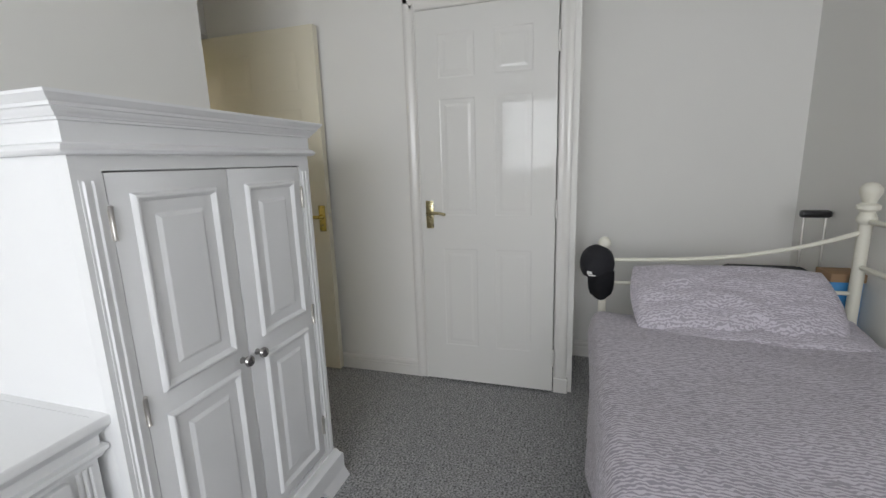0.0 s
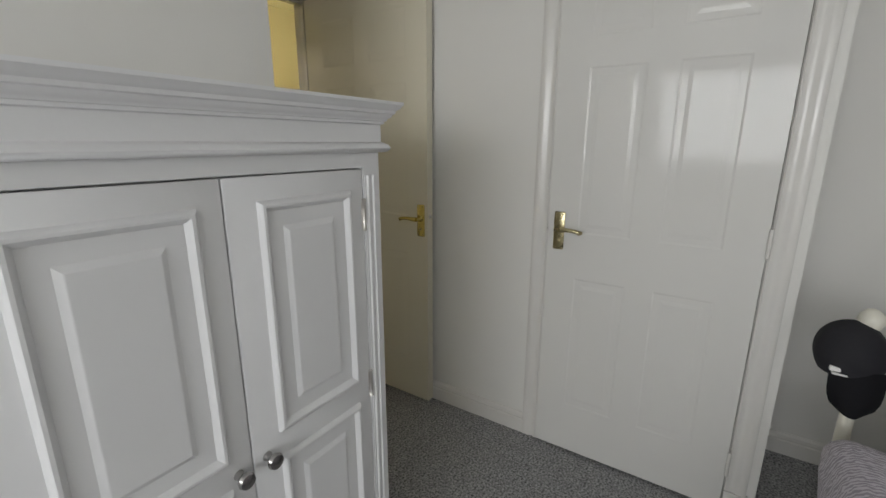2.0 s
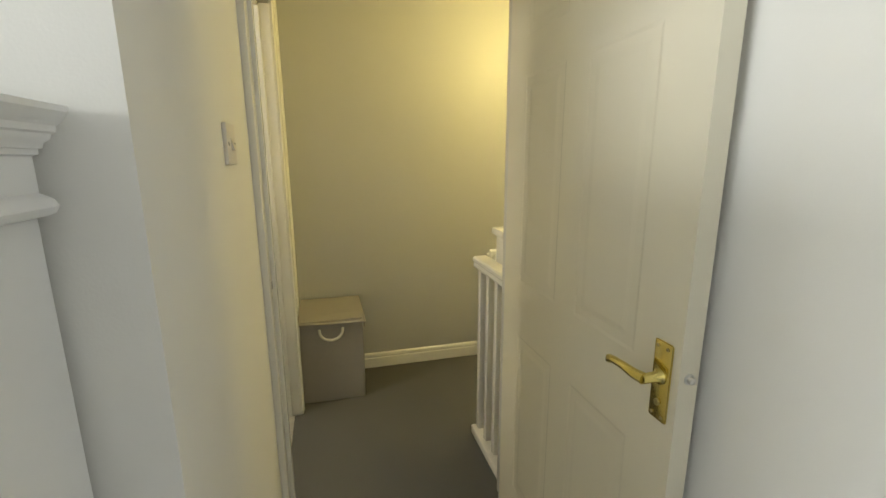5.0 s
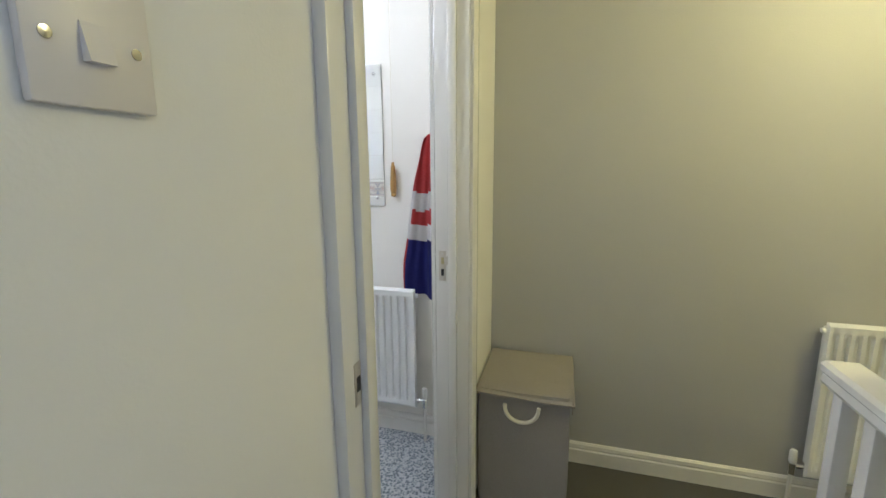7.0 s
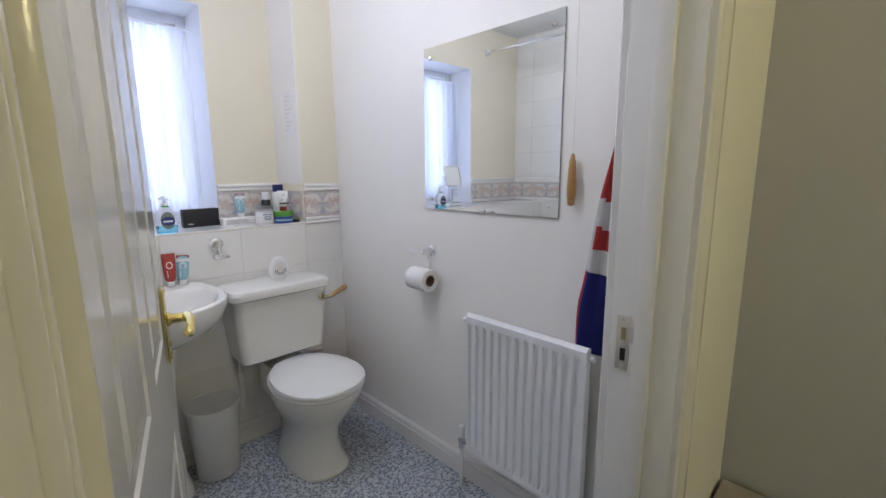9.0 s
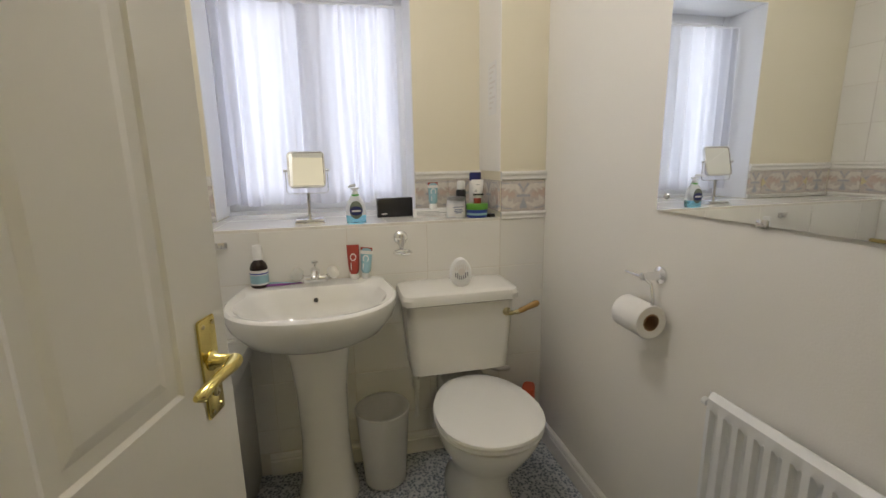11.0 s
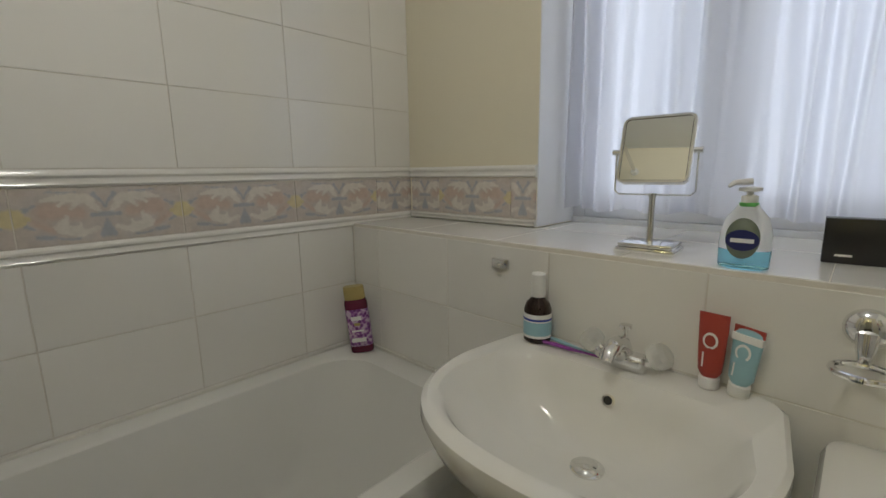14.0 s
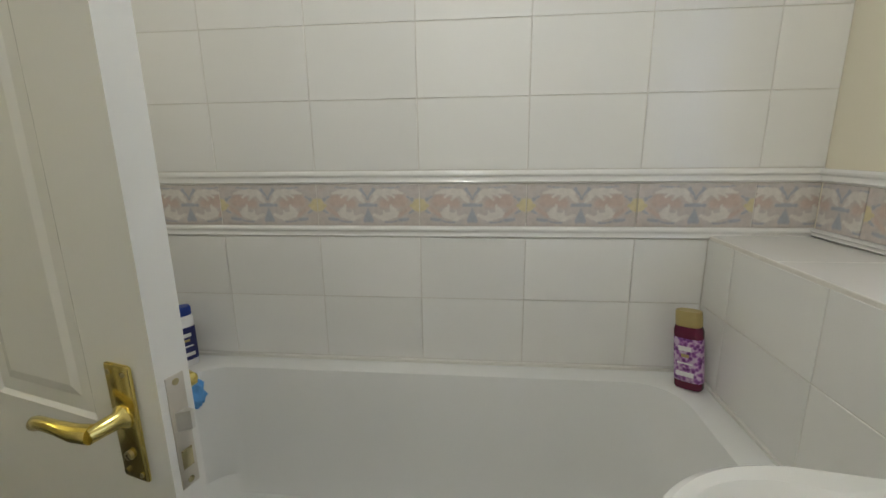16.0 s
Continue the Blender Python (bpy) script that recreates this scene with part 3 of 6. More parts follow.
# bedroom doorway
BL0, BL1 = 2.665, 3.45
frame_sides("door_frame_bedroom", [
    (L - 0.002, D0 + 0.022, 0, BL0, D1 + 0.004, 2.0), (BL1, D0 - 0.002, 0, BL1 + 0.03, D1 + 0.004, 2.0), (L, D0 - 0.003, 2.0, BL1 + 0.03, D1 + 0.004, 2.03),
    (BL0 - 0.002, D0 + 0.071, 0, BL0 + 0.013, D0 + 0.104, 2.0), (BL1 - 0.013, D0 + 0.045, 0, BL1 + 0.002, D0 + 0.078, 2.0), (BL0, D0 + 0.045, 1.988, BL1, D0 + 0.078, 2.002)], "cream gloss bedroom door lining with stop")
bm = bmesh.new()
box(bm, L + 0.001, D1 + 0.002, 0, L + 0.016, D1 + 0.012, 2.06, 0.002)
box(bm, BL1 + 0.006, D1, 0, BL1 + 0.07, D1 + 0.018, 2.07, 0.004)
box(bm, BL0, D1, 2.006, BL1 + 0.07, D1 + 0.018, 2.07, 0.004)
structure("architrave_bedroom", bm, TRIM, "cream gloss architrave of the bedroom doorway", "architrave", smooth=True)
structure("threshold_strip", boxes((LB + 0.045, BD0, 0.0, LB + 0.085, BD1, 0.006), bev=0.002), STRIKE, "dull metal threshold strip between carpet and vinyl", "threshold")


# ---- doors ----
def six_panels(w, h=1.98):
    st, mid = 0.115, 0.095
    a0, a1, b0, b1 = st, (w - mid) / 2, (w + mid) / 2, w - st
    rows = ((0.215, 0.775), (0.955, 1.555), (1.655, 1.865))
    return [(x0, z0, x1, z1) for x0, x1 in ((a0, a1), (b0, b1)) for z0, z1 in rows]


def lever_set(parent, m, metal, lever_dir, label, knob=False):
    """Lever handle on a long backplate: local x along the leaf, -y out of the face, at the follower's height."""
    bm = moved(boxes((-0.021, -0.006, -0.085, 0.021, 0.0, 0.065), bev=0.004), m)
    plate = part("backplate", bm, metal, parent, label)
    bm = bmesh.new()
    lathe(bm, (0, 0, 0), [(0.013, -0.004), (0.015, -0.008), (0.010, -0.014), (0.009, -0.045)], 16, "y")
    s = lever_dir
    tube(bm, [(0, -0.04, 0), (0.018 * s, -0.045, 0.001), (0.044 * s, -0.047, 0.003), (0.074 * s, -0.046, 0.001), (0.092 * s, -0.043, -0.005), (0.101 * s, -0.041, -0.003)], [0.011, 0.010, 0.008, 0.0075, 0.009, 0.004], 12)
    part("lever", moved(bm, m), metal, plate, label.replace("backplate", "lever"))
    bm = bmesh.new()
    for z in (-0.075, 0.055):
        for x in (-0.012, 0.012):
            lathe(bm, (x, 0, z), [(0.0035, -0.005), (0.0035, -0.0075), (0.0005, -0.0078)], 8, "y")
    lathe(bm, (0, 0, -0.05), [(0.006, -0.005), (0.006, -0.010), (0.001, -0.0105)], 12, "y")
    part("screw", moved(bm, m), BRASS_D, plate)
    return plate


def leaf(name, w, m, label, handle_x, lever_dir, metal, faces, t=0.04, hz=0.978, sunk=0.003, mortice=False, paint=None):
    """A moulded six-panel door leaf: local x from the hinge, y through the leaf, z up."""
    ob = thing(name, m.translation, label, "door", kind="structure")
    part("door_leaf", moved(slab(w, 1.98, t, six_panels(w), sunk, sunk * 0.8, 0.014, 0.012), m @ pose(0, 0, 0.008)), paint or GLOSS, ob, smooth=False)
    for f in faces:
        flip = 1 if f == 0 else -1
        lever_set(ob, m @ pose(handle_x, 0 if f == 0 else t, hz) @ (pose(0, 0, 0) if f == 0 else pose(0, 0, 0, 0, 0, 180)), metal, lever_dir * flip, "long backplate of %s" % ("polished brass" if metal is BRASS else "aged brass"))
    if mortice:
        bm = boxes((w - 0.0005, t / 2 - 0.011, 0.89, w + 0.002, t / 2 + 0.011, 1.035), bev=0.0007)
        plate = part("latch_plate", moved(bm, m), STRIKE, ob, "worn steel latch plate in the door edge")
        bm = bmesh.new()
        rings(bm, [[(w + 0.001, t / 2 - 0.008, z), (w + 0.013, t / 2 + 0.004, z), (w + 0.013, t / 2 + 0.008, z), (w + 0.001, t / 2 + 0.008, z)] for z in (0.966, 0.99)])
        part("latch_bolt", moved(bm, m), STEEL, plate, smooth=False)
        part("bolt_slot", moved(boxes((w + 0.0012, t / 2 - 0.007, 0.915, w + 0.0028, t / 2 + 0.007, 0.94), bev=0.0005), m), BRASS_D, plate)
        for z in (0.898, 1.027):
            bm = bmesh.new()
            lathe(bm, (w + 0.0015, t / 2, z), [(0.0042, 0.0), (0.0042, 0.0012), (0.0008, 0.0006)], 10, "x")
            part("screw", moved(bm, m), BRASS_D, plate)
    else:
        bm = bmesh.new()
        lathe(bm, (w - 0.001, t / 2, 0.966), [(0.010, 0.0), (0.010, 0.0025), (0.007, 0.004), (0.0065, 0.010), (0.002, 0.012)], 14, "x")
        part("latch_bolt", moved(bm, m), STEEL, ob, "round steel roller latch")
    for z in (0.2, 1.0, 1.78):
        bm = bmesh.new()
        lathe(bm, (-0.003, t + 0.004 if len(faces) == 1 else -0.004, z), [(0.004, -0.047), (0.006, -0.045), (0.006, 0.045), (0.004, 0.047)], 10)
        part("hinge", moved(bm, m), TRIM, ob)
    return ob


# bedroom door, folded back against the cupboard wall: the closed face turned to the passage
leaf("door_bedroom", 0.762, pose(BL1, D0 + 0.003, 0.004) @ pose(0, 0, 0, 0, 0, -90.5) @ pose(0, -0.04, 0), "open cream-white gloss moulded panel door with brass handle", 0.762 - 0.036, -1, BRASS, (0,), hz=0.957, sunk=0.0014, paint=LIT_CREAM_GLOSS)
# bathroom door, standing open over the bath's end
leaf("door_bathroom", 0.728, pose(LB + 0.012, BD0 + 0.004, 0.004) @ pose(0, 0, 0, 0, 0, 165.6), "open white gloss moulded panel door with brass lever handles", 0.728 - 0.055, -1, BRASS, (0, 1), hz=0.986, sunk=0.0032, mortice=True)
# cupboard door, shut
leaf("door_cupboard", 0.706, pose(C + 0.006, 0.62, 0.004) @ pose(0, 0, 0, 0, 0, 90) @ pose(0, 0, 0), "closed glossy white moulded panel cupboard door", 0.706 - 0.045, -1, BRASS_D, (1,), t=0.035, sunk=0.002)


def strike(x, y, z, sgn, parent_label, wid=0.024):
    """A steel keep let into a lining face at y, its face towards sgn."""
    ob = thing("strike_plate", (x, y, z), parent_label, "strike plate")
    bm = boxes((x - wid / 2, y, z - 0.052, x + wid / 2, y + sgn * 0.0018, z + 0.052), bev=0.0006)
    part("plate", bm, STRIKE, ob)
    part("lip", boxes((x + wid / 2 - 0.001, y - sgn * 0.002, z + 0.004, x + wid / 2 + 0.014, y + sgn * 0.0022, z + 0.034), bev=0.0008), STRIKE, ob)
    for lo, hi in ((-0.034, -0.010), (0.006, 0.030)):
        part("keep_hole", boxes((x - 0.004, y + sgn * 0.0012, z + lo, x + 0.006, y + sgn * 0.0021, z + hi), bev=0.0003), BLACKP if lo < 0 else BRASS_D, ob)
    for dz in (-0.044, 0.043):
        bm = bmesh.new()
        lathe(bm, (x, y + sgn * 0.0015, z + dz), [(0.0042, 0.0), (0.0042, sgn * 0.0009), (0.0008, sgn * 0.0004)], 10, "y")
        part("screw", bm, STEEL, ob)
    return ob


strike(LB + 0.023, BD1, 0.963, -1, "steel strike plate in the bathroom door lining")
ob = thing("strike_plate", (BL0, D0 + 0.03, 0.963), "worn steel strike plate in the bedroom door lining", "strike plate")
part("plate", boxes((BL0, D0 + 0.050, 0.925, BL0 + 0.0018, D0 + 0.070, 0.995), bev=0.0006), STRIKE, ob)
part("keep_hole", boxes((BL0 + 0.0012, D0 + 0.055, 0.948, BL0 + 0.0026, D0 + 0.066, 0.972)), BLACKP, ob)

structure("window_reveal", boxes((0.33, WIN0, SILL + 0.005, WX + 0.001, WIN0 + 0.004, WTOP), (0.33, WIN1 - 0.004, SILL + 0.005, WX + 0.001, WIN1, WTOP), (0.33, WIN0, WTOP - 0.004, WX + 0.001, WIN1, WTOP)), UPVC, "white painted window reveal", "window reveal")
structure("boxing_side", boxes((WX, 3.796, 1.222, 0.8285, 3.80, H)), WALL_WHITE, "white painted side of the pipe boxing", "wall")

# ---- windows ----
def window(name, x, y0, y1, z0, z1, label, mullions):
    ob = thing(name, (x, (y0 + y1) / 2, z0), label, "window", kind="structure")
    f = 0.045
    bm = boxes((x, y0, z0, x + 0.06, y0 + f, z1), (x, y1 - f, z0, x + 0.06, y1, z1), (x, y0 + f, z0, x + 0.06, y1 - f, z0 + f), (x, y0 + f, z1 - f, x + 0.06, y1 - f, z1), bev=0.004)
    part("window_frame", bm, UPVC, ob)
    edges = [y0 + f, *mullions, y1 - f]
    for ym in mullions:
        part("mullion", boxes((x, ym - 0.03, z0 + f, x + 0.06, ym + 0.03, z1 - f), bev=0.004), UPVC, ob)
    for a, b in zip(edges, edges[1:]):
        a2, b2 = a + (0.03 if a in mullions else 0), b - (0.03 if b in mullions else 0)
        bm = boxes((x + 0.005, a2, z0 + f, x + 0.05, a2 + 0.032, z1 - f), (x + 0.005, b2 - 0.032, z0 + f, x + 0.05, b2, z1 - f), (x + 0.005, a2, z0 + f, x + 0.05, b2, z0 + f + 0.032), (x + 0.005, a2, z1 - f - 0.032, x + 0.05, b2, z1 - f), bev=0.003)
        part("sash", bm, UPVC, ob)
        p = part("pane", boxes((x + 0.024, a2 + 0.028, z0 + f + 0.028, x + 0.028, b2 - 0.028, z1 - f - 0.028)), PANE, ob, smooth=False)
        p.visible_shadow = False
    return ob


window("window_1", 0.27, WIN0, WIN1, SILL + 0.02, WTOP, "white double casement bathroom window", [3.06])
window("window_2", -1.62, BW0, BW1, BZ0, BZ1, "white casement bedroom window", [0.21, 0.97])
structure("window_sill", boxes((-1.54, BW0 - 0.03, BZ0 - 0.025, -1.38, BW1 + 0.03, BZ0), bev=0.006), TRIM, "white painted bedroom window sill", "window sill")
structure("sill_upstand", boxes((0.27, WIN0, SILL - 0.012, 0.34, WIN1, SILL + 0.02), bev=0.003), UPVC, "white window board upstand", "window sill")


def net_curtain():
    bm = bmesh.new()
    n, k = 300, 12
    grid = []
    for i in range(n + 1):
        u = i / n
        y = WIN0 + 0.015 + u * (WIN1 - WIN0 - 0.055)
        row = []
        for j in range(k + 1):
            v = j / k
            amp = (0.012 + 0.010 * v) * (0.75 + 0.45 * math.sin(u * 17 + 1))
            ph = u * 86 + 2.2 * math.sin(u * 9) + 0.35 * math.sin(v * 3 + u * 20)
            x = 0.40 + amp * math.sin(ph) + 0.006 * math.sin(u * 97 + v * 2)
            z = WTOP - 0.085 - v * (WTOP - 0.085 - 1.082 - 0.006 * math.sin(u * 31))
            row.append(bm.verts.new((x, y + 0.004 * math.sin(v * 4 + u * 60), z)))
        grid.append(row)
    for a, b in zip(grid, grid[1:]):
        for j in range(k):
            bm.faces.new((a[j], b[j], b[j + 1], a[j + 1]))
    ob = thing("net_curtain", (0.40, 3.05, SILL), "gathered white net curtain in the window recess", "curtain")
    part("curtain_cloth", bm, NET, ob)
    bm = bmesh.new()
    tube(bm, [(0.40, WIN0, WTOP - 0.08), (0.40, WIN1, WTOP - 0.08)], 0.005, 8)
    part("curtain_wire", bm, UPVC, ob)
    return ob


net_curtain()


# ---- bedroom things ----
def wardrobe():
    x0, x1, yf, yb = 1.795, 2.555, 1.424, 1.885
    cx = (x0 + x1) / 2
    ob = thing("wardrobe", (cx, 1.66, 0), "short white painted two-door wardrobe with moulded cornice", "wardrobe")
    part("body", boxes((x0, yf + 0.03, 0.11, x1, yb, 1.30), bev=0.002), SATIN, ob)
    bm = boxes((x0, yf, 0.11, 1.8535, yf + 0.031, 1.30), (2.5025, yf, 0.11, x1, yf + 0.031, 1.30), (1.8535, yf, 1.2535, 2.5025, yf + 0.031, 1.30), (1.8535, yf, 0.11, 2.5025, yf + 0.031, 0.1595))
    part("face_frame", bm, SATIN, ob, smooth=False)
    # cornice
    prof = [(0, 1.285), (0.010, 1.285), (0.017, 1.288), (0.021, 1.295), (0.017, 1.302), (0.010, 1.306), (0.005, 1.308), (0.005, 1.345), (0.011, 1.347), (0.011, 1.352), (0.015, 1.353), (0.017, 1.358), (0.023, 1.362), (0.025, 1.367), (0.029, 1.369), (0.030, 1.375), (0.037, 1.380), (0.041, 1.386), (0.043, 1.388), (0.043, 1.394), (0, 1.394)]
    bm = bmesh.new()
    sweep(bm, prof, [(x0, yb), (x0, yf), (x1, yf), (x1, yb)])
    box(bm, x0 + 0.001, yf + 0.001, 1.296, x1 - 0.001, yb, 1.395)
    part("cornice", bm, SATIN, ob, "stepped crown cornice")
    # plinth with shaped bracket feet
    prof = [(0, 0.14), (0.006, 0.14), (0.012, 0.13), (0.016, 0.118), (0.024, 0.112), (0.026, 0.10), (0.026, 0.045), (0, 0.045)]
    bm = bmesh.new()
    sweep(bm, prof, [(x0, yb), (x0, yf), (x1, yf), (x1, yb)])
    for fx, s in ((x0, 1), (x1, -1)):
        for fy, q in ((yf, 1), (yb - 0.12, 1)):
            b2 = [(fx - s * 0.026, fy - 0.026), (fx + s * 0.13, fy - 0.026)]
            lo = [(fx - s * 0.04, fy - 0.04), (fx + s * 0.10, fy - 0.04)]
            rings(bm, [[(lo[0][0], lo[0][1], 0), (lo[1][0], lo[1][1], 0), (lo[1][0], fy + 0.09, 0), (lo[0][0], fy + 0.09, 0)],
                       [(b2[0][0], b2[0][1], 0.05), (b2[1][0], b2[1][1], 0.05), (b2[1][0], fy + 0.1, 0.05), (b2[0][0], fy + 0.1, 0.05)]])
    part("plinth", bm, SATIN, ob, "bracket-footed plinth")
    # fluted stiles
    for a in (x0 + 0.012, x1 - 0.048):
        stile = part("fluted_stile", boxes((a, yf - 0.0012, 0.148, a + 0.036, yf + 0.002, 1.237)), SATIN, ob)
        for k in range(2):
            bm = bmesh.new()
            xa = a + 0.005 + k * 0.0175
            pts = [(xa, yf - 0.001), (xa + 0.0025, yf - 0.005), (xa + 0.006, yf - 0.005), (xa + 0.0085, yf - 0.001)]
            rings(bm, [[(px, py, z) for px, py in pts] for z in (0.15, 1.235)])
            part("reed", bm, SATIN, stile)
    dx0, dm, dx1 = 1.856, 2.178, 2.500
    for i, (a, b) in enumerate(((dx0, dm - 0.0015), (dm + 0.0015, dx1))):
        w, h = b - a, 1.088
        pl, pr = ((0.046, 0.042), (0.058, 0.038))[i]
        pans = [(pl, 0.035, w - pr, 0.53), (pl, 0.585, w - pr, 1.045)]
        bm = bmesh.new()
        box(bm, a, yf + 0.001, 0.162, b, yf + 0.022, 0.162 + h, 0.002)
        d = part("door", bm, SATIN, ob)
        for p in pans:
            z0, z1, xa, xb = 0.162 + p[1], 0.162 + p[3], a + p[0], a + p[2]
            bm = bmesh.new()
            mould = [(0.0, 0.0), (0.002, 0.006), (0.007, 0.010), (0.012, 0.010), (0.017, 0.005), (0.021, -0.0005), (0.022, 0.0)]
            loops = []
            for ins, out in mould:
                yy = yf + 0.001 - out
                loops.append([(xa + ins, yy, z0 + ins), (xb - ins, yy, z0 + ins), (xb - ins, yy, z1 - ins), (xa + ins, yy, z1 - ins)])
            rings(bm, loops, False, False)
            part("panel_moulding", bm, SATIN, d, smooth=True)
            bm = bmesh.new()
            f = 0.05
            loops = []
            for ins, out in ((0.021, 0.0003), (f, 0.0006), (f + 0.009, 0.006), (f + 0.011, 0.0065)):
                yy = yf + 0.001 - out
                loops.append([(xa + ins, yy, z0 + ins), (xb - ins, yy, z0 + ins), (xb - ins, yy, z1 - ins), (xa + ins, yy, z1 - ins)])
            rings(bm, loops, False, True)
            part("fielded_panel", bm, SATIN, d, smooth=False)
        kx = dm - 0.03 if i == 0 else dm + 0.03
        bm = bmesh.new()
        lathe(bm, (kx, yf + 0.001, 0.712), [(0.010, 0.0), (0.008, -0.006), (0.007, -0.014), (0.014, -0.019), (0.0165, -0.025), (0.014, -0.031), (0.004, -0.034)], 20, "y")
        part("knob", bm, NICKEL, d, "round dark polished knob")
        hx = a if i == 0 else b
        for z in (1.148, 0.727, 0.28):
            bm = bmesh.new()
            lathe(bm, (hx, yf - 0.002, z), [(0.004, -0.036), (0.006, -0.034), (0.004, -0.031), (0.0045, 0.031), (0.006, 0.034), (0.003, 0.037)], 10)
            box(bm, hx - 0.006, yf - 0.0012, z - 0.03, hx + 0.006, yf + 0.0015, z + 0.03)
            part("hinge", bm, STEEL, d, "steel butt hinge")
    return ob


wardrobe()


def chest():
    x0, x1, yf, yb, zt = 0.93, 1.775, 1.475, 1.885, 0.756
    ob = thing("chest_of_drawers", ((x0 + x1) / 2, 1.68, 0), "white painted chest of drawers beside the wardrobe", "chest of drawers")
    part("body", boxes((x0, yf, 0.08, x1, yb, 0.70), bev=0.003), SATIN, ob)
    bm = bmesh.new()
    prof = [(0, 0.665), (0.006, 0.665), (0.010, 0.673), (0.016, 0.678), (0.016, 0.688), (0.006, 0.692), (0.006, 0.712), (0.014, 0.722), (0.024, 0.730), (0.03, 0.737), (0.03, 0.752), (0.027, zt), (0, zt)]
    sweep(bm, prof, [(x0, yb), (x0, yf), (x1, yf), (x1, yb)])
    box(bm, x0 + 0.001, yf + 0.001, 0.69, x1 - 0.001, yb, zt - 0.0005)
    part("top", bm, SATIN, ob, "moulded white top")
    bm = bmesh.new()
    sweep(bm, [(0, 0.12), (0.01, 0.12), (0.02, 0.105), (0.02, 0.0), (0, 0.0)], [(x0, yb), (x0, yf), (x1, yf), (x1, yb)])
    part("plinth", bm, SATIN, ob)
    for a in (x0 + 0.012, x1 - 0.05):
        bm = bmesh.new()
        for k in range(3):
            xa = a + 0.003 + k * 0.0125
            pts = [(xa, yf - 0.001), (xa + 0.0025, yf - 0.005), (xa + 0.0065, yf - 0.005), (xa + 0.009, yf - 0.001)]
            rings(bm, [[(px, py, z) for px, py in pts] for z in (0.15, 0.655)])
        part("fluted_stile", bm, SATIN, ob)
    for z0, z1 in ((0.15, 0.385), (0.395, 0.655)):
        bm = boxes((x0 + 0.065, yf - 0.016, z0, x1 - 0.065, yf + 0.002, z1), bev=0.003)
        d = part("drawer", bm, SATIN, ob)
        bm = bmesh.new()
        loops = []
        xa, xb = x0 + 0.095, x1 - 0.095
        for ins, out in ((0.0, 0.0), (0.004, 0.007), (0.010, 0.009), (0.016, 0.002), (0.017, 0.0)):
            yy = yf - 0.016 - out
            loops.append([(xa + ins, yy, z0 + 0.03 + ins), (xb - ins, yy, z0 + 0.03 + ins), (xb - ins, yy, z1 - 0.03 - ins), (xa + ins, yy, z1 - 0.03 - ins)])
        rings(bm, loops, False, False)
        part("drawer_moulding", bm, SATIN, d)
        for kx in (x0 + 0.24, x1 - 0.24):
            bm = bmesh.new()
            lathe(bm, (kx, yf - 0.016, (z0 + z1) / 2), [(0.010, 0.0), (0.007, -0.012), (0.0165, -0.025), (0.004, -0.034)], 18, "y")
            part("knob", bm, CHROME, d, "round chrome knob")
    return ob


chest()

HX = 3.255   # end of the day bed


def day_bed():
    y0, y1 = -0.54, 0.395
    ob = thing("day_bed", (2.3, -0.05, 0), "cream metal day bed with curved end rail", "bed")

    def post(x, y, top, big):
        bm = bmesh.new()
        tube(bm, [(x, y, 0.0), (x, y, top - 0.07)], 0.017 if not big else 0.021, 14)
        p = part("post", bm, CREAM_METAL, ob)
        bm = bmesh.new()
        if big:
            lathe(bm, (x, y, top - 0.16), [(0.02, 0), (0.03, 0.012), (0.033, 0.025), (0.026, 0.04), (0.022, 0.05), (0.036, 0.06), (0.036, 0.075), (0.02, 0.085), (0.026, 0.10), (0.034, 0.12), (0.034, 0.14), (0.02, 0.158), (0.004, 0.162)], 18)
        else:
            lathe(bm, (x, y, top - 0.085), [(0.017, 0), (0.023, 0.006), (0.018, 0.016), (0.012, 0.022), (0.022, 0.036), (0.0285, 0.052), (0.026, 0.068), (0.014, 0.082), (0.003, 0.086)], 18)
        part("finial", bm, CREAM_METAL, p)
        bm = bmesh.new()
        lathe(bm, (x, y, 0.0), [(0.028, 0), (0.03, 0.012), (0.022, 0.03), (0.026, 0.05), (0.018, 0.062)], 14)
        part("foot", bm, CREAM_METAL, p)

    for x in (HX, 1.3):
        post(x, y1, 0.90, False)
        post(x, y0, 1.125, True)
        bm = bmesh.new()
        pts = []
        for i in range(13):
            u = i / 12
            pts.append((x, y1 + (y0 - y1) * u, 0.795 + 0.02 * u + 0.125 * u ** 3))
        tube(bm, pts, 0.009, 10)
        part("end_rail", bm, CREAM_METAL, ob)
        bm = bmesh.new()
        tube(bm, [(x, y1, 0.69), (x, y0, 0.69)], 0.008, 10)
        tube(bm, [(x, y1, 0.34), (x, y0, 0.34)], 0.014, 10)
        part("cross_rail", bm, CREAM_METAL, ob)
    for z in (0.34, 0.80, 0.98):
        bm = bmesh.new()
        tube(bm, [(HX, y0, z), (1.3, y0, z)], 0.01, 10)
        part("back_rail", bm, CREAM_METAL, ob)
    bm = bmesh.new()
    tube(bm, [(HX, y1, 0.34), (1.3, y1, 0.34)], 0.014, 10)
    part("side_rail", bm, CREAM_METAL, ob)
    part("mattress", boxes((1.33, y0 + 0.03, 0.36, HX - 0.03, y1 - 0.02, 0.53), bev=0.03), PAPER, ob)
    return ob


day_bed()


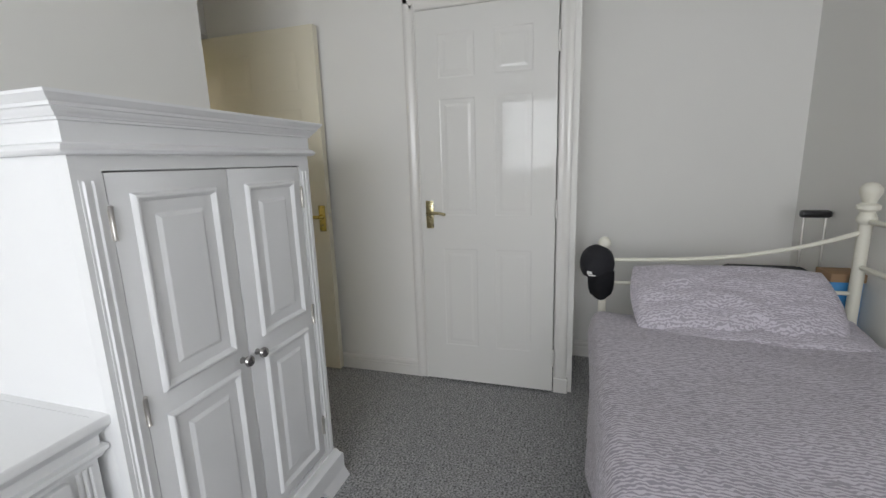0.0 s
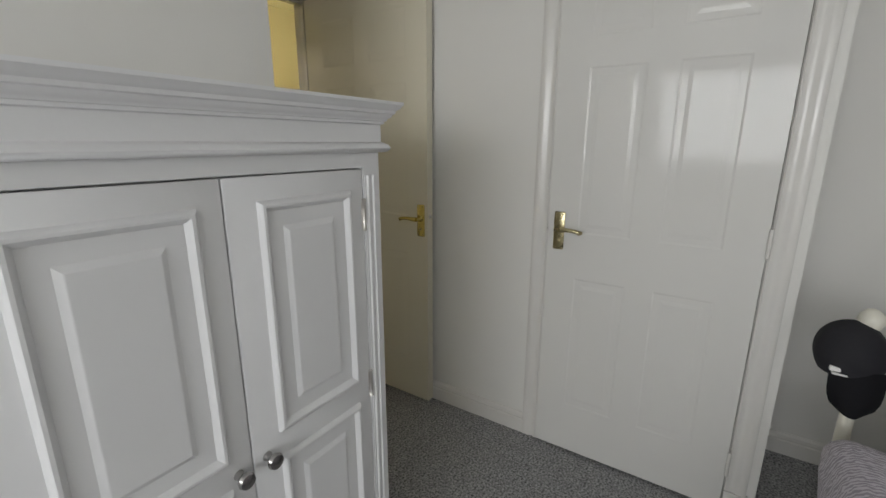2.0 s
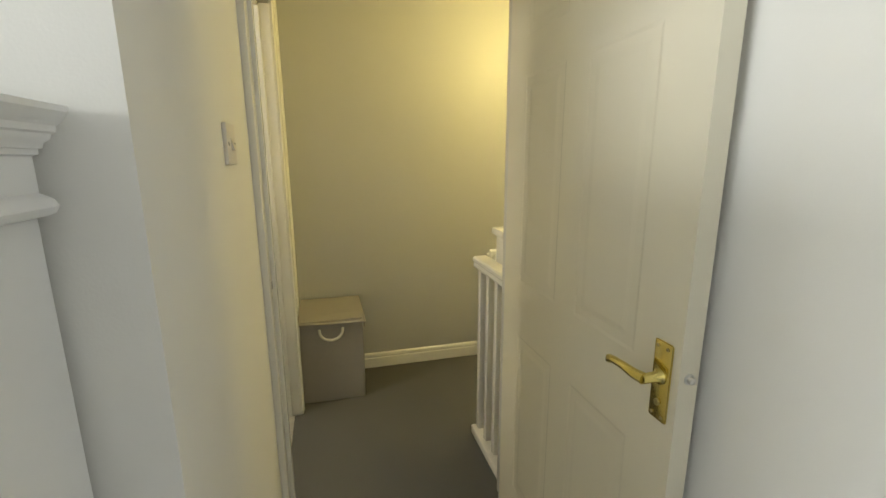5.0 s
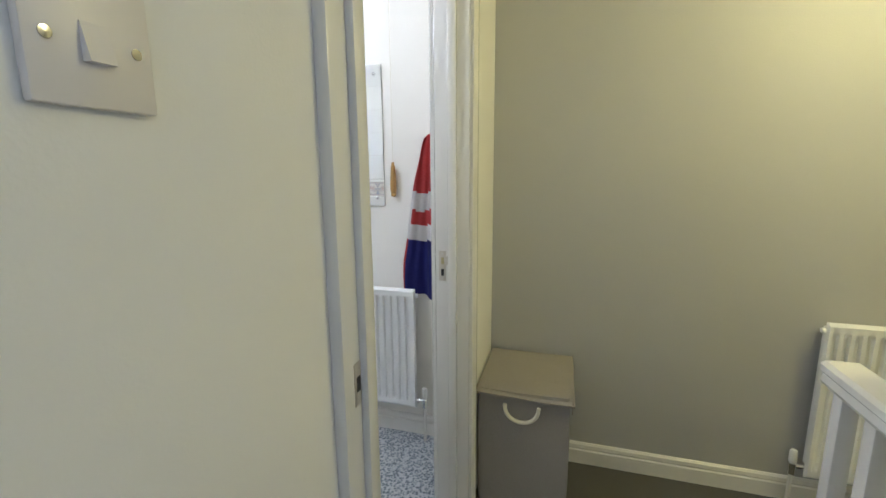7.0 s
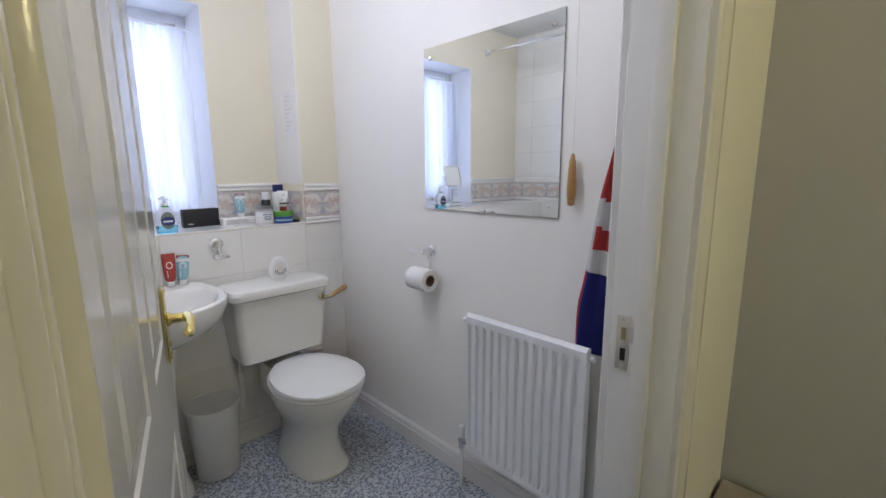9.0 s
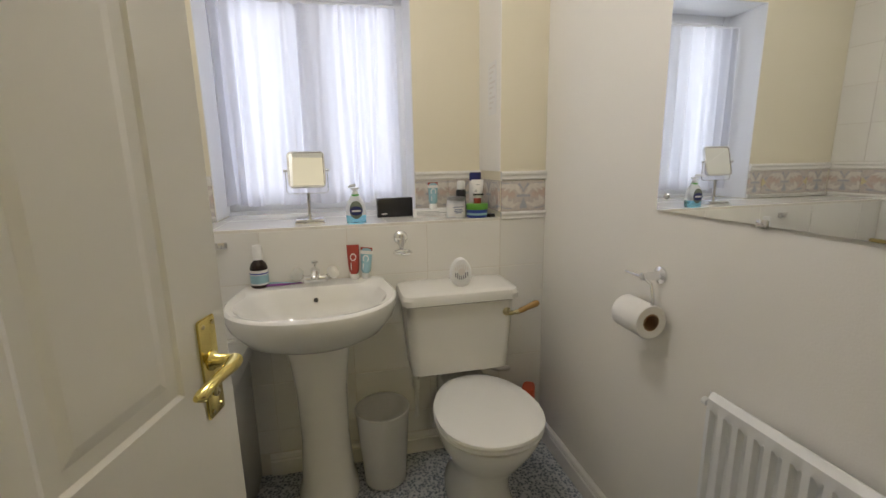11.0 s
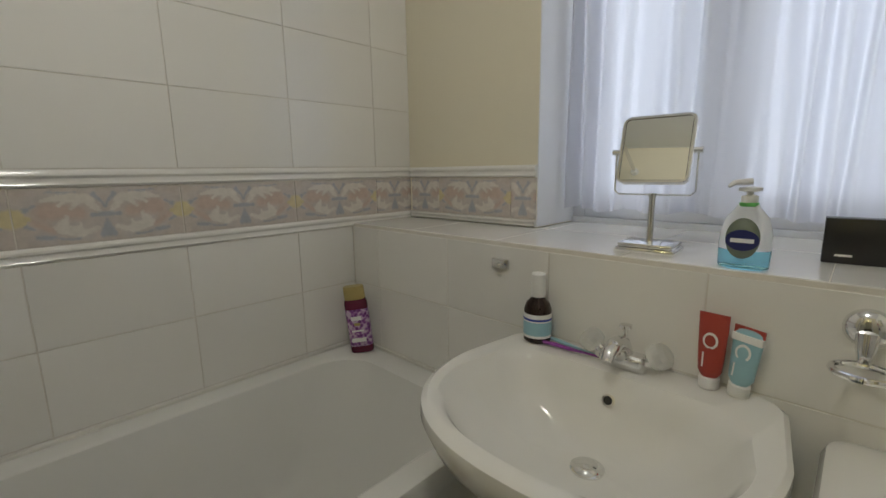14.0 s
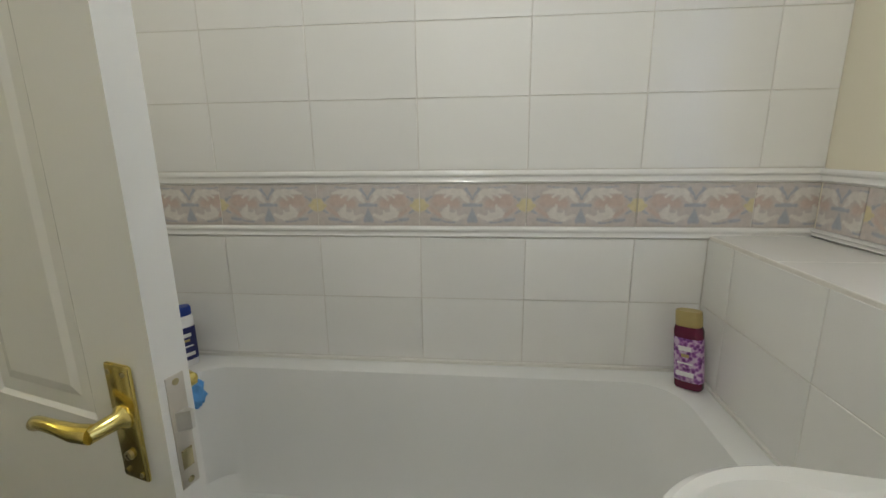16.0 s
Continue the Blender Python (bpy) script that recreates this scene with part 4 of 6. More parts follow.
def duvet():
    bm = bmesh.new()
    nx, ny = 90, 70
    x0, x1 = 1.28, HX - 0.09
    prof = []
    for j in range(ny + 1):
        v = j / ny
        s = v * 1.36
        if s < 0.88:
            y, z = -0.48 + s, 0.565
        elif s < 0.96:
            a = (s - 0.88) / 0.08 * math.pi / 2
            y, z = 0.40 + 0.03 * math.sin(a), 0.565 - 0.045 * (1 - math.cos(a))
        else:
            y, z = 0.430 - 0.02 * (s - 0.96), 0.52 - (s - 0.96)
        prof.append((y, z))
    grid = []
    for i in range(nx + 1):
        u = i / nx
        x = x0 + (x1 - x0) * u
        row = []
        for j, (y, z) in enumerate(prof):
            nz = noise.noise((x * 3, y * 3.5, z * 3)) * 0.016 + noise.noise((x * 9, y * 8, z * 4)) * 0.005
            if z < 0.52:
                y += 0.018 * math.sin(x * 15 + 2 * math.sin(x * 4)) * (0.55 - z) * 2 + nz
            else:
                z += nz + 0.008
            if u > 0.97:
                z -= 0.03 * (u - 0.97) / 0.03 if z > 0.5 else 0
            row.append(bm.verts.new((x - 0.55 * max(0.0, 0.53 - z) * u ** 6, y, z)))
        grid.append(row)
    for a, b in zip(grid, grid[1:]):
        for j in range(ny):
            bm.faces.new((a[j], b[j], b[j + 1], a[j + 1]))
    ob = solid("duvet", bm, BEDDING, "grey and lilac wavy-patterned duvet spread over the bed", "duvet")
    md = ob.modifiers.new("thickness", "SOLIDIFY")
    md.thickness, md.offset = 0.02, 1.0
    return ob


duvet()


def pillow(centre, wide, long, thick, lean, label):
    bm = bmesh.new()
    n = 40
    c = Vector(centre)
    for face in (1, -1):
        grid = []
        for i in range(n + 1):
            row = []
            for j in range(n + 1):
                u, v = 2 * i / n - 1, 2 * j / n - 1
                puff = (max(0.0, (1 - u * u)) * max(0.0, (1 - v * v))) ** 0.42
                corner = 1 - 0.035 * (u * u + v * v) * (1 - abs(abs(u) - abs(v)))
                px, py = u * wide * corner, v * long * corner
                pz = face * (thick * puff) + noise.noise((u * 2.4, v * 3, face)) * 0.022 * puff + noise.noise((u * 5, v * 9, face)) * 0.010 * puff
                row.append(bm.verts.new((px, py, pz)))
            grid.append(row)
        for a, b in zip(grid, grid[1:]):
            for j in range(n):
                f = (a[j], b[j], b[j + 1], a[j + 1])
                bm.faces.new(f if face > 0 else f[::-1])
    bmesh.ops.remove_doubles(bm, verts=bm.verts, dist=0.0015)
    moved(bm, Matrix.Translation(c) @ pose(0, 0, 0, 0, lean, 0))
    return solid("pillow", bm, PILLOWCASE, label, "pillow")


pillow((3.075, -0.06, 0.69), 0.165, 0.36, 0.055, -38, "plump pillow in grey-lilac patterned case")
pillow((3.06, -0.14, 0.603), 0.17, 0.345, 0.035, -6, "flatter pillow lying under the first one")


def cap():
    ob = thing("baseball_cap", (HX - 0.01, 0.40, 0.84), "black baseball cap hung over the bed post", "cap")
    bm = bmesh.new()
    loops = []
    for k in range(13):
        a = -0.62 + (math.pi / 2 + 0.62) * k / 12
        r, d = math.cos(a), math.sin(a)
        loops.append([(HX - 0.022 + 0.066 * r * math.cos(t), 0.425 + 0.076 * r * math.sin(t) * (1 + 0.02 * math.cos(6 * t)), 0.783 + 0.082 * d + 0.012 * r * math.cos(t)) for t in [2 * math.pi * i / 36 for i in range(36)]])
    rings(bm, loops, False, True)
    crown = part("crown", bm, DARK, ob)
    bm = bmesh.new()
    n = 14
    rows = []
    for j in range(7):
        v = j / 6
        row = []
        for i in range(n + 1):
            u = 2 * i / n - 1
            w = 0.062 * max(0.05, 1 - (v * 0.97) ** 4.5) ** 0.5
            row.append(bm.verts.new((HX - 0.080 - 0.014 * v + 0.024 * u * u, 0.408 + w * u * 0.9, 0.757 - 0.125 * v)))
        rows.append(row)
    for a, b in zip(rows, rows[1:]):
        for i in range(n):
            bm.faces.new((a[i], a[i + 1], b[i + 1], b[i]))
    bmesh.ops.solidify(bm, geom=bm.faces[:], thickness=0.004)
    part("peak", bm, DARK, ob)
    bm = bmesh.new()
    box(bm, HX - 0.083, 0.446, 0.745, HX - 0.070, 0.468, 0.757, 0.001)
    box(bm, HX - 0.086, 0.432, 0.737, HX - 0.072, 0.462, 0.741, 0.001)
    part("badge", bm, PAPER, crown, "small white embroidered badge")
    return ob


cap()


def suitcase():
    cx, cy = 3.56, -0.42
    ob = thing("suitcase", (cx, cy, 0), "dark wheeled suitcase with its pull handle raised", "suitcase")
    part("shell", boxes((cx - 0.12, cy - 0.12, 0.04, cx + 0.12, cy + 0.24, 0.706), bev=0.03), DARK, ob)
    bm = bmesh.new()
    for yy in (cy - 0.16, cy - 0.075):
        tube(bm, [(cx + 0.06, yy, 0.71), (cx + 0.06, yy, 0.96)], 0.006, 8)
    part("handle_rod", bm, STEEL, ob)
    part("grip", boxes((cx + 0.04, cy - 0.178, 0.945, cx + 0.08, cy - 0.058, 0.98), bev=0.012), BLACKP, ob)
    for yy in (cy - 0.09, cy + 0.2):
        bm = bmesh.new()
        lathe(bm, (cx - 0.1, yy, 0.03), [(0.03, -0.012), (0.03, 0.012)], 14, "y")
        part("wheel", bm, BLACKP, ob)


suitcase()


def carton(name, m, lid, x0, y0, z0, x1, y1, z1, label):
    ob = thing(name, ((x0 + x1) / 2, (y0 + y1) / 2, z0), label, "box")
    part("body", boxes((x0, y0, z0, x1, y1, z1 - 0.03), bev=0.003), m, ob)
    part("lid", boxes((x0 - 0.005, y0 - 0.005, z1 - 0.035, x1 + 0.005, y1 + 0.005, z1), bev=0.003), lid, ob)
    return ob


carton("cardboard_box", PAPER, CARD, 3.74, -0.58, 0.0, 3.94, -0.2, 0.60, "cardboard box on the floor behind the bed")
carton("shoe_box", SKYB, CARD, 3.31, -0.596, 0.0, 3.425, -0.485, 0.755, "tall blue box with brown lid behind the bed")


# ---- landing things ----
def switch():
    y0, y1, z0, z1 = 2.344, 2.430, 1.328, 1.414
    ob = thing("light_switch", (L, (y0 + y1) / 2, z0), "off-white single light switch on the wall", "light switch")
    part("plate", boxes((L, y0, z0, L + 0.009, y1, z1), bev=0.0025), SWITCHP, ob)
    bm = bmesh.new()
    rings(bm, [[(L + 0.009, 2.378, 1.358), (L + 0.009, 2.396, 1.358), (L + 0.009, 2.396, 1.384), (L + 0.009, 2.378, 1.384)],
               [(L + 0.0165, 2.378, 1.358), (L + 0.0165, 2.396, 1.358), (L + 0.0102, 2.396, 1.384), (L + 0.0102, 2.378, 1.384)]])
    part("rocker", bm, SWITCHP, ob, smooth=False)
    for yy in (2.357, 2.417):
        bm = bmesh.new()
        lathe(bm, (L + 0.0088, yy, 1.371), [(0.0042, 0), (0.0042, 0.0009), (0.0005, 0.0011)], 12, "x")
        part("screw", bm, NICKEL, ob)


switch()


def hamper():
    x0, x1, y0, y1 = 2.662, 2.995, 3.648, 3.968
    ob = thing("laundry_hamper", ((x0 + x1) / 2, (y0 + y1) / 2, 0), "taupe canvas laundry hamper with lid and rope handle", "laundry hamper")
    bm = bmesh.new()
    loops = []
    for z, b in ((0.0, 0.0), (0.12, 0.004), (0.3, 0.004), (0.475, -0.002)):
        loops.append([(x0 - b, y0 - b, z), ((x0 + x1) / 2, y0 - b - 0.006, z), (x1 + b, y0 - b, z), (x1 + b, y1, z), (x0 - b, y1, z)])
    rings(bm, loops)
    bmesh.ops.bevel(bm, geom=[e for e in bm.edges if abs(e.verts[0].co.z - e.verts[1].co.z) > 0.05], offset=0.006, segments=2, affect="EDGES")
    part("basket", bm, HAMPER, ob)
    bm = bmesh.new()
    n = 12
    top = []
    loops = []
    for dz in (0.0, 0.009):
        lp = []
        for i in range(n + 1):
            u = i / n
            lp.append((x0 - 0.012 + u * (x1 - x0 + 0.03), y0 - 0.02, 0.462 + dz - 0.006 * math.sin(u * math.pi) - 0.010 * u))
        for i in range(n + 1):
            u = 1 - i / n
            lp.append((x0 - 0.006 + u * (x1 - x0 + 0.012), y1 + 0.002, 0.492 + dz))
        loops.append(lp)
    rings(bm, loops)
    lid = part("lid", bm, HAMPER, ob, "slightly sagging canvas lid", smooth=False)
    bm = boxes((x1 + 0.008, y0 - 0.016, 0.425, x1 + 0.012, y1 - 0.02, 0.472), bev=0.001)
    part("lid_flap", bm, HAMPER, lid)
    bm = bmesh.new()
    pts = []
    for i in range(15):
        a = math.pi * i / 14
        pts.append((2.825 - 0.062 * math.cos(a), y0 - 0.016 - 0.008 * math.sin(a), 0.432 - 0.062 * math.sin(a) ** 0.8))
    tube(bm, pts, 0.0075, 10)
    part("rope_handle", bm, ROPE, ob, "white cotton rope handle")


hamper()


def balustrade():
    x0, x1 = 3.475, 3.54
    ob = thing("balustrade", (x0 + 0.03, 2.98, 0), "cream-white painted landing balustrade with square spindles", "balustrade")
    bm = bmesh.new()
    prof = [(x0 + 0.004, 0.85), (x0, 0.858), (x0 + 0.004, 0.872), (x0 - 0.004, 0.880), (x0 - 0.004, 0.893), (x0 + 0.004, 0.90), (x1 - 0.004, 0.90), (x1 + 0.004, 0.893), (x1 + 0.004, 0.88), (x1 - 0.004, 0.872), (x1, 0.858), (x1 - 0.004, 0.85)]
    rings(bm, [[(a, y, b) for a, b in prof] for y in (D1 + 0.018, 3.165)])
    part("handrail", bm, TRIM, ob)
    part("base_rail", boxes((x0 - 0.004, D1 + 0.018, 0.0, x1 + 0.004, 3.165, 0.045), bev=0.006), TRIM, ob)
    for y in (3.135, 3.035, 2.935, 2.835):
        part("spindle", boxes((x0 + 0.018, y - 0.016, 0.04, x0 + 0.05, y + 0.016, 0.855), bev=0.003), TRIM, ob)
    for nx, ny, top in ((3.60, 3.05, 1.04),):
        nw = part("newel_post", boxes((nx - 0.045, ny - 0.045, 0.0, nx + 0.045, ny + 0.045, top - 0.03), bev=0.004), TRIM, ob)
        part("newel_cap", boxes((nx - 0.062, ny - 0.062, top - 0.032, nx + 0.062, ny + 0.062, top), bev=0.008), TRIM, nw)
    nw = part("newel_post", boxes((3.565, 2.87, 0.0, 3.635, 2.94, 0.93), bev=0.004), TRIM, ob)
    part("newel_cap", boxes((3.548, 2.853, 0.928, 3.652, 2.957, 0.955), bev=0.008), TRIM, nw)


balustrade()


def radiator(x0, x1, yf, yw, z0, z1, label, valve_left=True, valve_right=True):
    """A pressed-steel panel radiator on a wall at yw, front face at yf."""
    ob = thing("radiator", ((x0 + x1) / 2, yw, z0), label, "radiator")
    bm = bmesh.new()
    pitch = 0.0332
    n = max(1, int((x1 - x0 - 0.03) / pitch))
    pitch = (x1 - x0 - 0.03) / n
    outline = [(x0, yf + 0.012), (x0 + 0.006, yf)]
    for i in range(n):
        a = x0 + 0.015 + i * pitch
        outline += [(a, yf), (a + pitch * 0.16, yf + 0.011), (a + pitch * 0.46, yf + 0.011), (a + pitch * 0.62, yf)]
    outline += [(x1 - 0.006, yf), (x1, yf + 0.012)]
    zs = [(z0, 1.0), (z0 + 0.012, 0.0), (z0 + 0.035, 0.0), (z0 + 0.05, None), (z1 - 0.05, None), (z1 - 0.035, 0.0), (z1 - 0.012, 0.0), (z1, 1.0)]
    rows = []
    for z, f in zs:
        row = []
        for x, y in outline:
            yy = y if f is None else (yf + 0.012 * f if f else (yf if y < yf + 0.0125 and x0 < x < x1 else y))
            row.append(bm.verts.new((x, yy, z)))
        rows.append(row)
    for a, b in zip(rows, rows[1:]):
        for i in range(len(a) - 1):
            bm.faces.new((a[i], a[i + 1], b[i + 1], b[i]))
    part("front_panel", bm, SATIN, ob, "fluted white front panel")
    part("back_panel", boxes((x0 + 0.002, yf + 0.0115, z0 + 0.001, x1 - 0.002, yf + 0.02, z1 - 0.001), bev=0.003), SATIN, ob)
    part("convector", boxes((x0 + 0.02, yf + 0.02, z0 + 0.03, x1 - 0.02, yw - 0.02, z1 - 0.03)), SATIN, ob)
    for x in (x0 + 0.08, x1 - 0.08):
        part("bracket", boxes((x - 0.015, yw - 0.03, z0 + 0.06, x + 0.015, yw, z1 - 0.06), bev=0.002), SATIN, ob)
    for s, x, on in ((-1, x0, valve_left), (1, x1, valve_right)):
        if not on:
            continue
        yc = yf + 0.02
        bm = bmesh.new()
        tube(bm, [(x, yc, z0 + 0.035), (x + s * 0.035, yc, z0 + 0.035)], 0.009, 10)
        lathe(bm, (x + s * 0.035, yc, z0 + 0.035), [(0.008, -0.035), (0.012, -0.033), (0.012, -0.012), (0.014, -0.01), (0.014, 0.012), (0.009, 0.014)], 12)
        v = part("valve", bm, CHROME, ob, "chrome radiator valve")
        bm = bmesh.new()
        lathe(bm, (x + s * 0.035, yc, z0 + 0.05), [(0.011, 0), (0.0135, 0.004), (0.0125, 0.045), (0.009, 0.05)], 12)
        part("valve_cap", bm, PLASTIC, v)
        bm = bmesh.new()
        tube(bm, [(x + s * 0.035, yc, z0), (x + s * 0.035, yc, 0.0)], 0.007, 10)
        part("pipe", bm, TRIM, ob)
    for x in (x0 + 0.0, x1 - 0.0):
        bm = bmesh.new()
        lathe(bm, (x - (0.002 if x == x0 else -0.002), yf + 0.012, z1 - 0.03), [(0.009, -0.012 if x == x0 else 0.0), (0.009, 0.0 if x == x0 else 0.012)], 10, "x")
        part("end_plug", bm, SATIN, ob)
    return ob


radiator(3.84, 4.64, 3.90, G, 0.15, 0.755, "white panel radiator on the landing wall")


def pendant():
    ob = thing("pendant_lamp", (4.1, 3.25, H), "lit warm pendant bulb hanging over the stairs", "lamp")
    bm = bmesh.new()
    lathe(bm, (4.1, 3.25, H), [(0.045, 0), (0.045, -0.015), (0.02, -0.03)], 20)
    part("ceiling_rose", bm, PLASTIC, ob)
    bm = bmesh.new()
    tube(bm, [(4.1, 3.25, H - 0.03), (4.1, 3.25, 2.15)], 0.003, 8)
    part("flex", bm, PLASTIC, ob)
    bm = bmesh.new()
    lathe(bm, (4.1, 3.25, 2.09), [(0.018, 0.06), (0.02, 0.02), (0.016, 0.0)], 14)
    part("lamp_holder", bm, PLASTIC, ob)
    bm = bmesh.new()
    lathe(bm, (4.1, 3.25, 2.0), [(0.004, -0.03), (0.02, -0.022), (0.03, 0.0), (0.028, 0.025), (0.016, 0.06), (0.013, 0.09)], 18)
    b = part("bulb", bm, BULB, ob)
    b.visible_shadow = False


pendant()


# ---- bathroom things ----
radiator(1.811, 2.304, 3.92, R, 0.172, 0.756, "white panel radiator under the bathroom mirror")


def bath():
    x0, x1, y0, y1, zr = 0.832, 2.526, TW + 0.001, 2.785, 0.60
    ob = thing("bathtub", ((x0 + x1) / 2, (y0 + y1) / 2, 0), "white acrylic bathtub against the tiled wall", "bathtub")

    def rr(ax, ay, bx, by, z, r, n=8):
        pts = []
        for cx, cy, a0 in ((bx - r, by - r, 0), (ax + r, by - r, 90), (ax + r, ay + r, 180), (bx - r, ay + r, 270)):
            for i in range(n + 1):
                a = radians(a0 + 90 * i / n)
                pts.append((cx + r * math.cos(a), cy + r * math.sin(a), z))
        return pts

    bm = bmesh.new()
    il, ir, jf, jb = x0 + 0.085, x1 - 0.095, y1 - 0.072, y0 + 0.07
    loops = [rr(x0, y0, x1, y1, zr - 0.045, 0.012), rr(x0, y0, x1, y1, zr - 0.01, 0.014), rr(x0 + 0.006, y0 + 0.006, x1 - 0.006, y1 - 0.006, zr, 0.016),
             rr(il - 0.012, jb - 0.012, ir + 0.012, jf + 0.012, zr + 0.001, 0.13), rr(il, jb, ir, jf, zr - 0.006, 0.13), rr(il + 0.012, jb + 0.01, ir - 0.008, jf - 0.01, zr - 0.04, 0.13),
             rr(il + 0.10, jb + 0.035, ir - 0.03, jf - 0.035, zr - 0.22, 0.13), rr(il + 0.22, jb + 0.06, ir - 0.05, jf - 0.06, zr - 0.36, 0.12), rr(il + 0.30, jb + 0.10, ir - 0.10, jf - 0.10, zr - 0.40, 0.10)]
    rings(bm, loops, False, True)
    part("tub", bm, ACRYLIC, ob)
    bm = boxes((x0 + 0.004, y1 - 0.03, 0.01, x1 - 0.004, y1 - 0.018, zr - 0.046), bev=0.002)
    part("side_panel", bm, ACRYLIC, ob, "white bath side panel")
    bm = bmesh.new()
    lathe(bm, (ir - 0.18, (jf + jb) / 2, zr - 0.399), [(0.03, 0), (0.03, 0.004), (0.018, 0.005)], 18)
    part("waste", bm, CHROME, ob)
    bm = boxes((x0, y0 - 0.001, zr - 0.002, x1, y0 + 0.009, zr + 0.010), (x0 - 0.0, y0, zr - 0.002, x0 + 0.009, y1 - 0.03, zr + 0.010), bev=0.003)
    structure("bath_seal", bm, SILICONE, "white sealant bead round the bath", "sealant", smooth=True)


bath()


def shape_ring(back, front, half, z, yc, n=40, power=2.3, shoulder=0.42, r=0.05):
    """Basin outline: straight back and sides that round into an elliptic front."""
    pts = []
    mid = back + (front - back) * shoulder
    for i in range(n + 1):
        a = -math.pi / 2 + math.pi * i / n
        c, s = math.cos(a), math.sin(a)
        pts.append((mid + (front - mid) * abs(c) ** (2 / power), yc + half * math.copysign(abs(s) ** (2 / power), s), z))
    k = 6
    hb = half * 0.93
    for i in range(k + 1):
        a = math.pi / 2 * i / k
        pts.append((back + r - r * math.sin(a), yc + hb - r + r * math.cos(a), z))
    for i in range(k + 1):
        a = math.pi / 2 * i / k
        pts.append((back + r - r * math.cos(a), yc - hb + r - r * math.sin(a), z))
    return pts


BY = 3.041


def basin():
    ob = thing("wash_basin", (1.0, BY, 0), "white ceramic pedestal wash basin", "wash basin")
    bm = bmesh.new()
    lp = [shape_ring(0.84, 1.02, 0.10, 0.60, BY, r=0.02), shape_ring(0.84, 1.13, 0.17, 0.645, BY, r=0.03), shape_ring(0.838, 1.235, 0.238, 0.70, BY), shape_ring(0.837, 1.285, 0.272, 0.755, BY), shape_ring(0.836, 1.303, 0.284, 0.798, BY),
          shape_ring(0.836, 1.300, 0.283, 0.815, BY), shape_ring(0.840, 1.288, 0.275, 0.821, BY), shape_ring(0.918, 1.268, 0.248, 0.818, BY, r=0.07), shape_ring(0.929, 1.255, 0.236, 0.804, BY, r=0.08), shape_ring(0.938, 1.235, 0.215, 0.762, BY, r=0.08),
          shape_ring(0.957, 1.20, 0.175, 0.718, BY, r=0.08), shape_ring(0.987, 1.13, 0.11, 0.688, BY, r=0.06), shape_ring(1.0, 1.06, 0.035, 0.679, BY, r=0.015)]
    rings(bm, lp)
    bowl = part("bowl", bm, CERAMIC, ob)
    bm = bmesh.new()
    loops = []
    for z, w, d in ((0.0, 0.115, 0.125), (0.03, 0.112, 0.12), (0.08, 0.098, 0.105), (0.25, 0.088, 0.095), (0.45, 0.092, 0.10), (0.58, 0.108, 0.115), (0.64, 0.12, 0.13)):
        loops.append([(0.965 + d * math.copysign(abs(math.cos(t)) ** 0.75, math.cos(t)), BY + w * math.copysign(abs(math.sin(t)) ** 0.75, math.sin(t)), z) for t in [2 * math.pi * i / 28 for i in range(28)]])
    rings(bm, loops)
    part("pedestal", bm, CERAMIC, ob)
    bm = bmesh.new()
    lathe(bm, (1.030, BY + 0.006, 0.6785), [(0.030, 0.0), (0.030, 0.004), (0.022, 0.006), (0.018, 0.011), (0.002, 0.013)], 20)
    part("waste_plug", bm, CHROME, bowl, "chrome waste plug")
    bm = bmesh.new()
    m = Matrix.Translation((0.9365, BY, 0.771)) @ pose(0, 0, 0, 0, 70, 0)
    lathe(bm, (0, 0, 0), [(0.0125, -0.001), (0.0125, 0.003), (0.009, 0.004)], 16)
    moved(bm, m)
    part("overflow_ring", bm, STEEL, bowl)
    bm = bmesh.new()
    lathe(bm, (0, 0, 0), [(0.0085, 0.0035), (0.0085, 0.0045)], 14)
    part("overflow_hole", moved(bm, m), BLACKP, bowl)
    # mixer tap with clear knobs
    tp = thing("basin_tap", (0.888, BY, 0.81), "chrome mixer tap with clear knob heads", "tap")
    bm = bmesh.new()
    box(bm, 0.868, BY - 0.045, 0.808, 0.908, BY + 0.045, 0.842, 0.011, 3)
    tube(bm, [(0.89, BY, 0.835), (0.905, BY, 0.862), (0.93, BY, 0.868), (0.957, BY, 0.858), (0.965, BY, 0.845)], [0.02, 0.018, 0.0155, 0.013, 0.0115], 14)
    body = part("tap_body", bm, CHROME, tp)
    bm = bmesh.new()
    lathe(bm, (0.885, BY, 0.865), [(0.004, 0.0), (0.004, 0.022), (0.012, 0.024), (0.012, 0.031), (0.003, 0.033)], 12)
    part("pop_up_knob", bm, CHROME, tp)
    for s in (-1, 1):
        bm = bmesh.new()
        tube(bm, [(0.888, BY + s * 0.04, 0.83), (0.888, BY + s * 0.058, 0.845)], 0.011, 12)
        part("tap_stem", bm, CHROME, tp)
        bm = bmesh.new()
        lathe(bm, (0, 0, 0), [(0.010, 0.0), (0.022, 0.006), (0.0255, 0.018), (0.024, 0.030), (0.016, 0.038), (0.002, 0.040)], 16)
        part("tap_head", moved(bm, Matrix.Translation((0.888, BY + s * 0.05, 0.838)) @ pose(0, 0, 0, -s * 55, 0, 0)), CLEARP, tp, "clear faceted tap head", smooth=False)
    tp.location += Vector((-0.012, 0.0, 0.010))


basin()
TY = 3.60


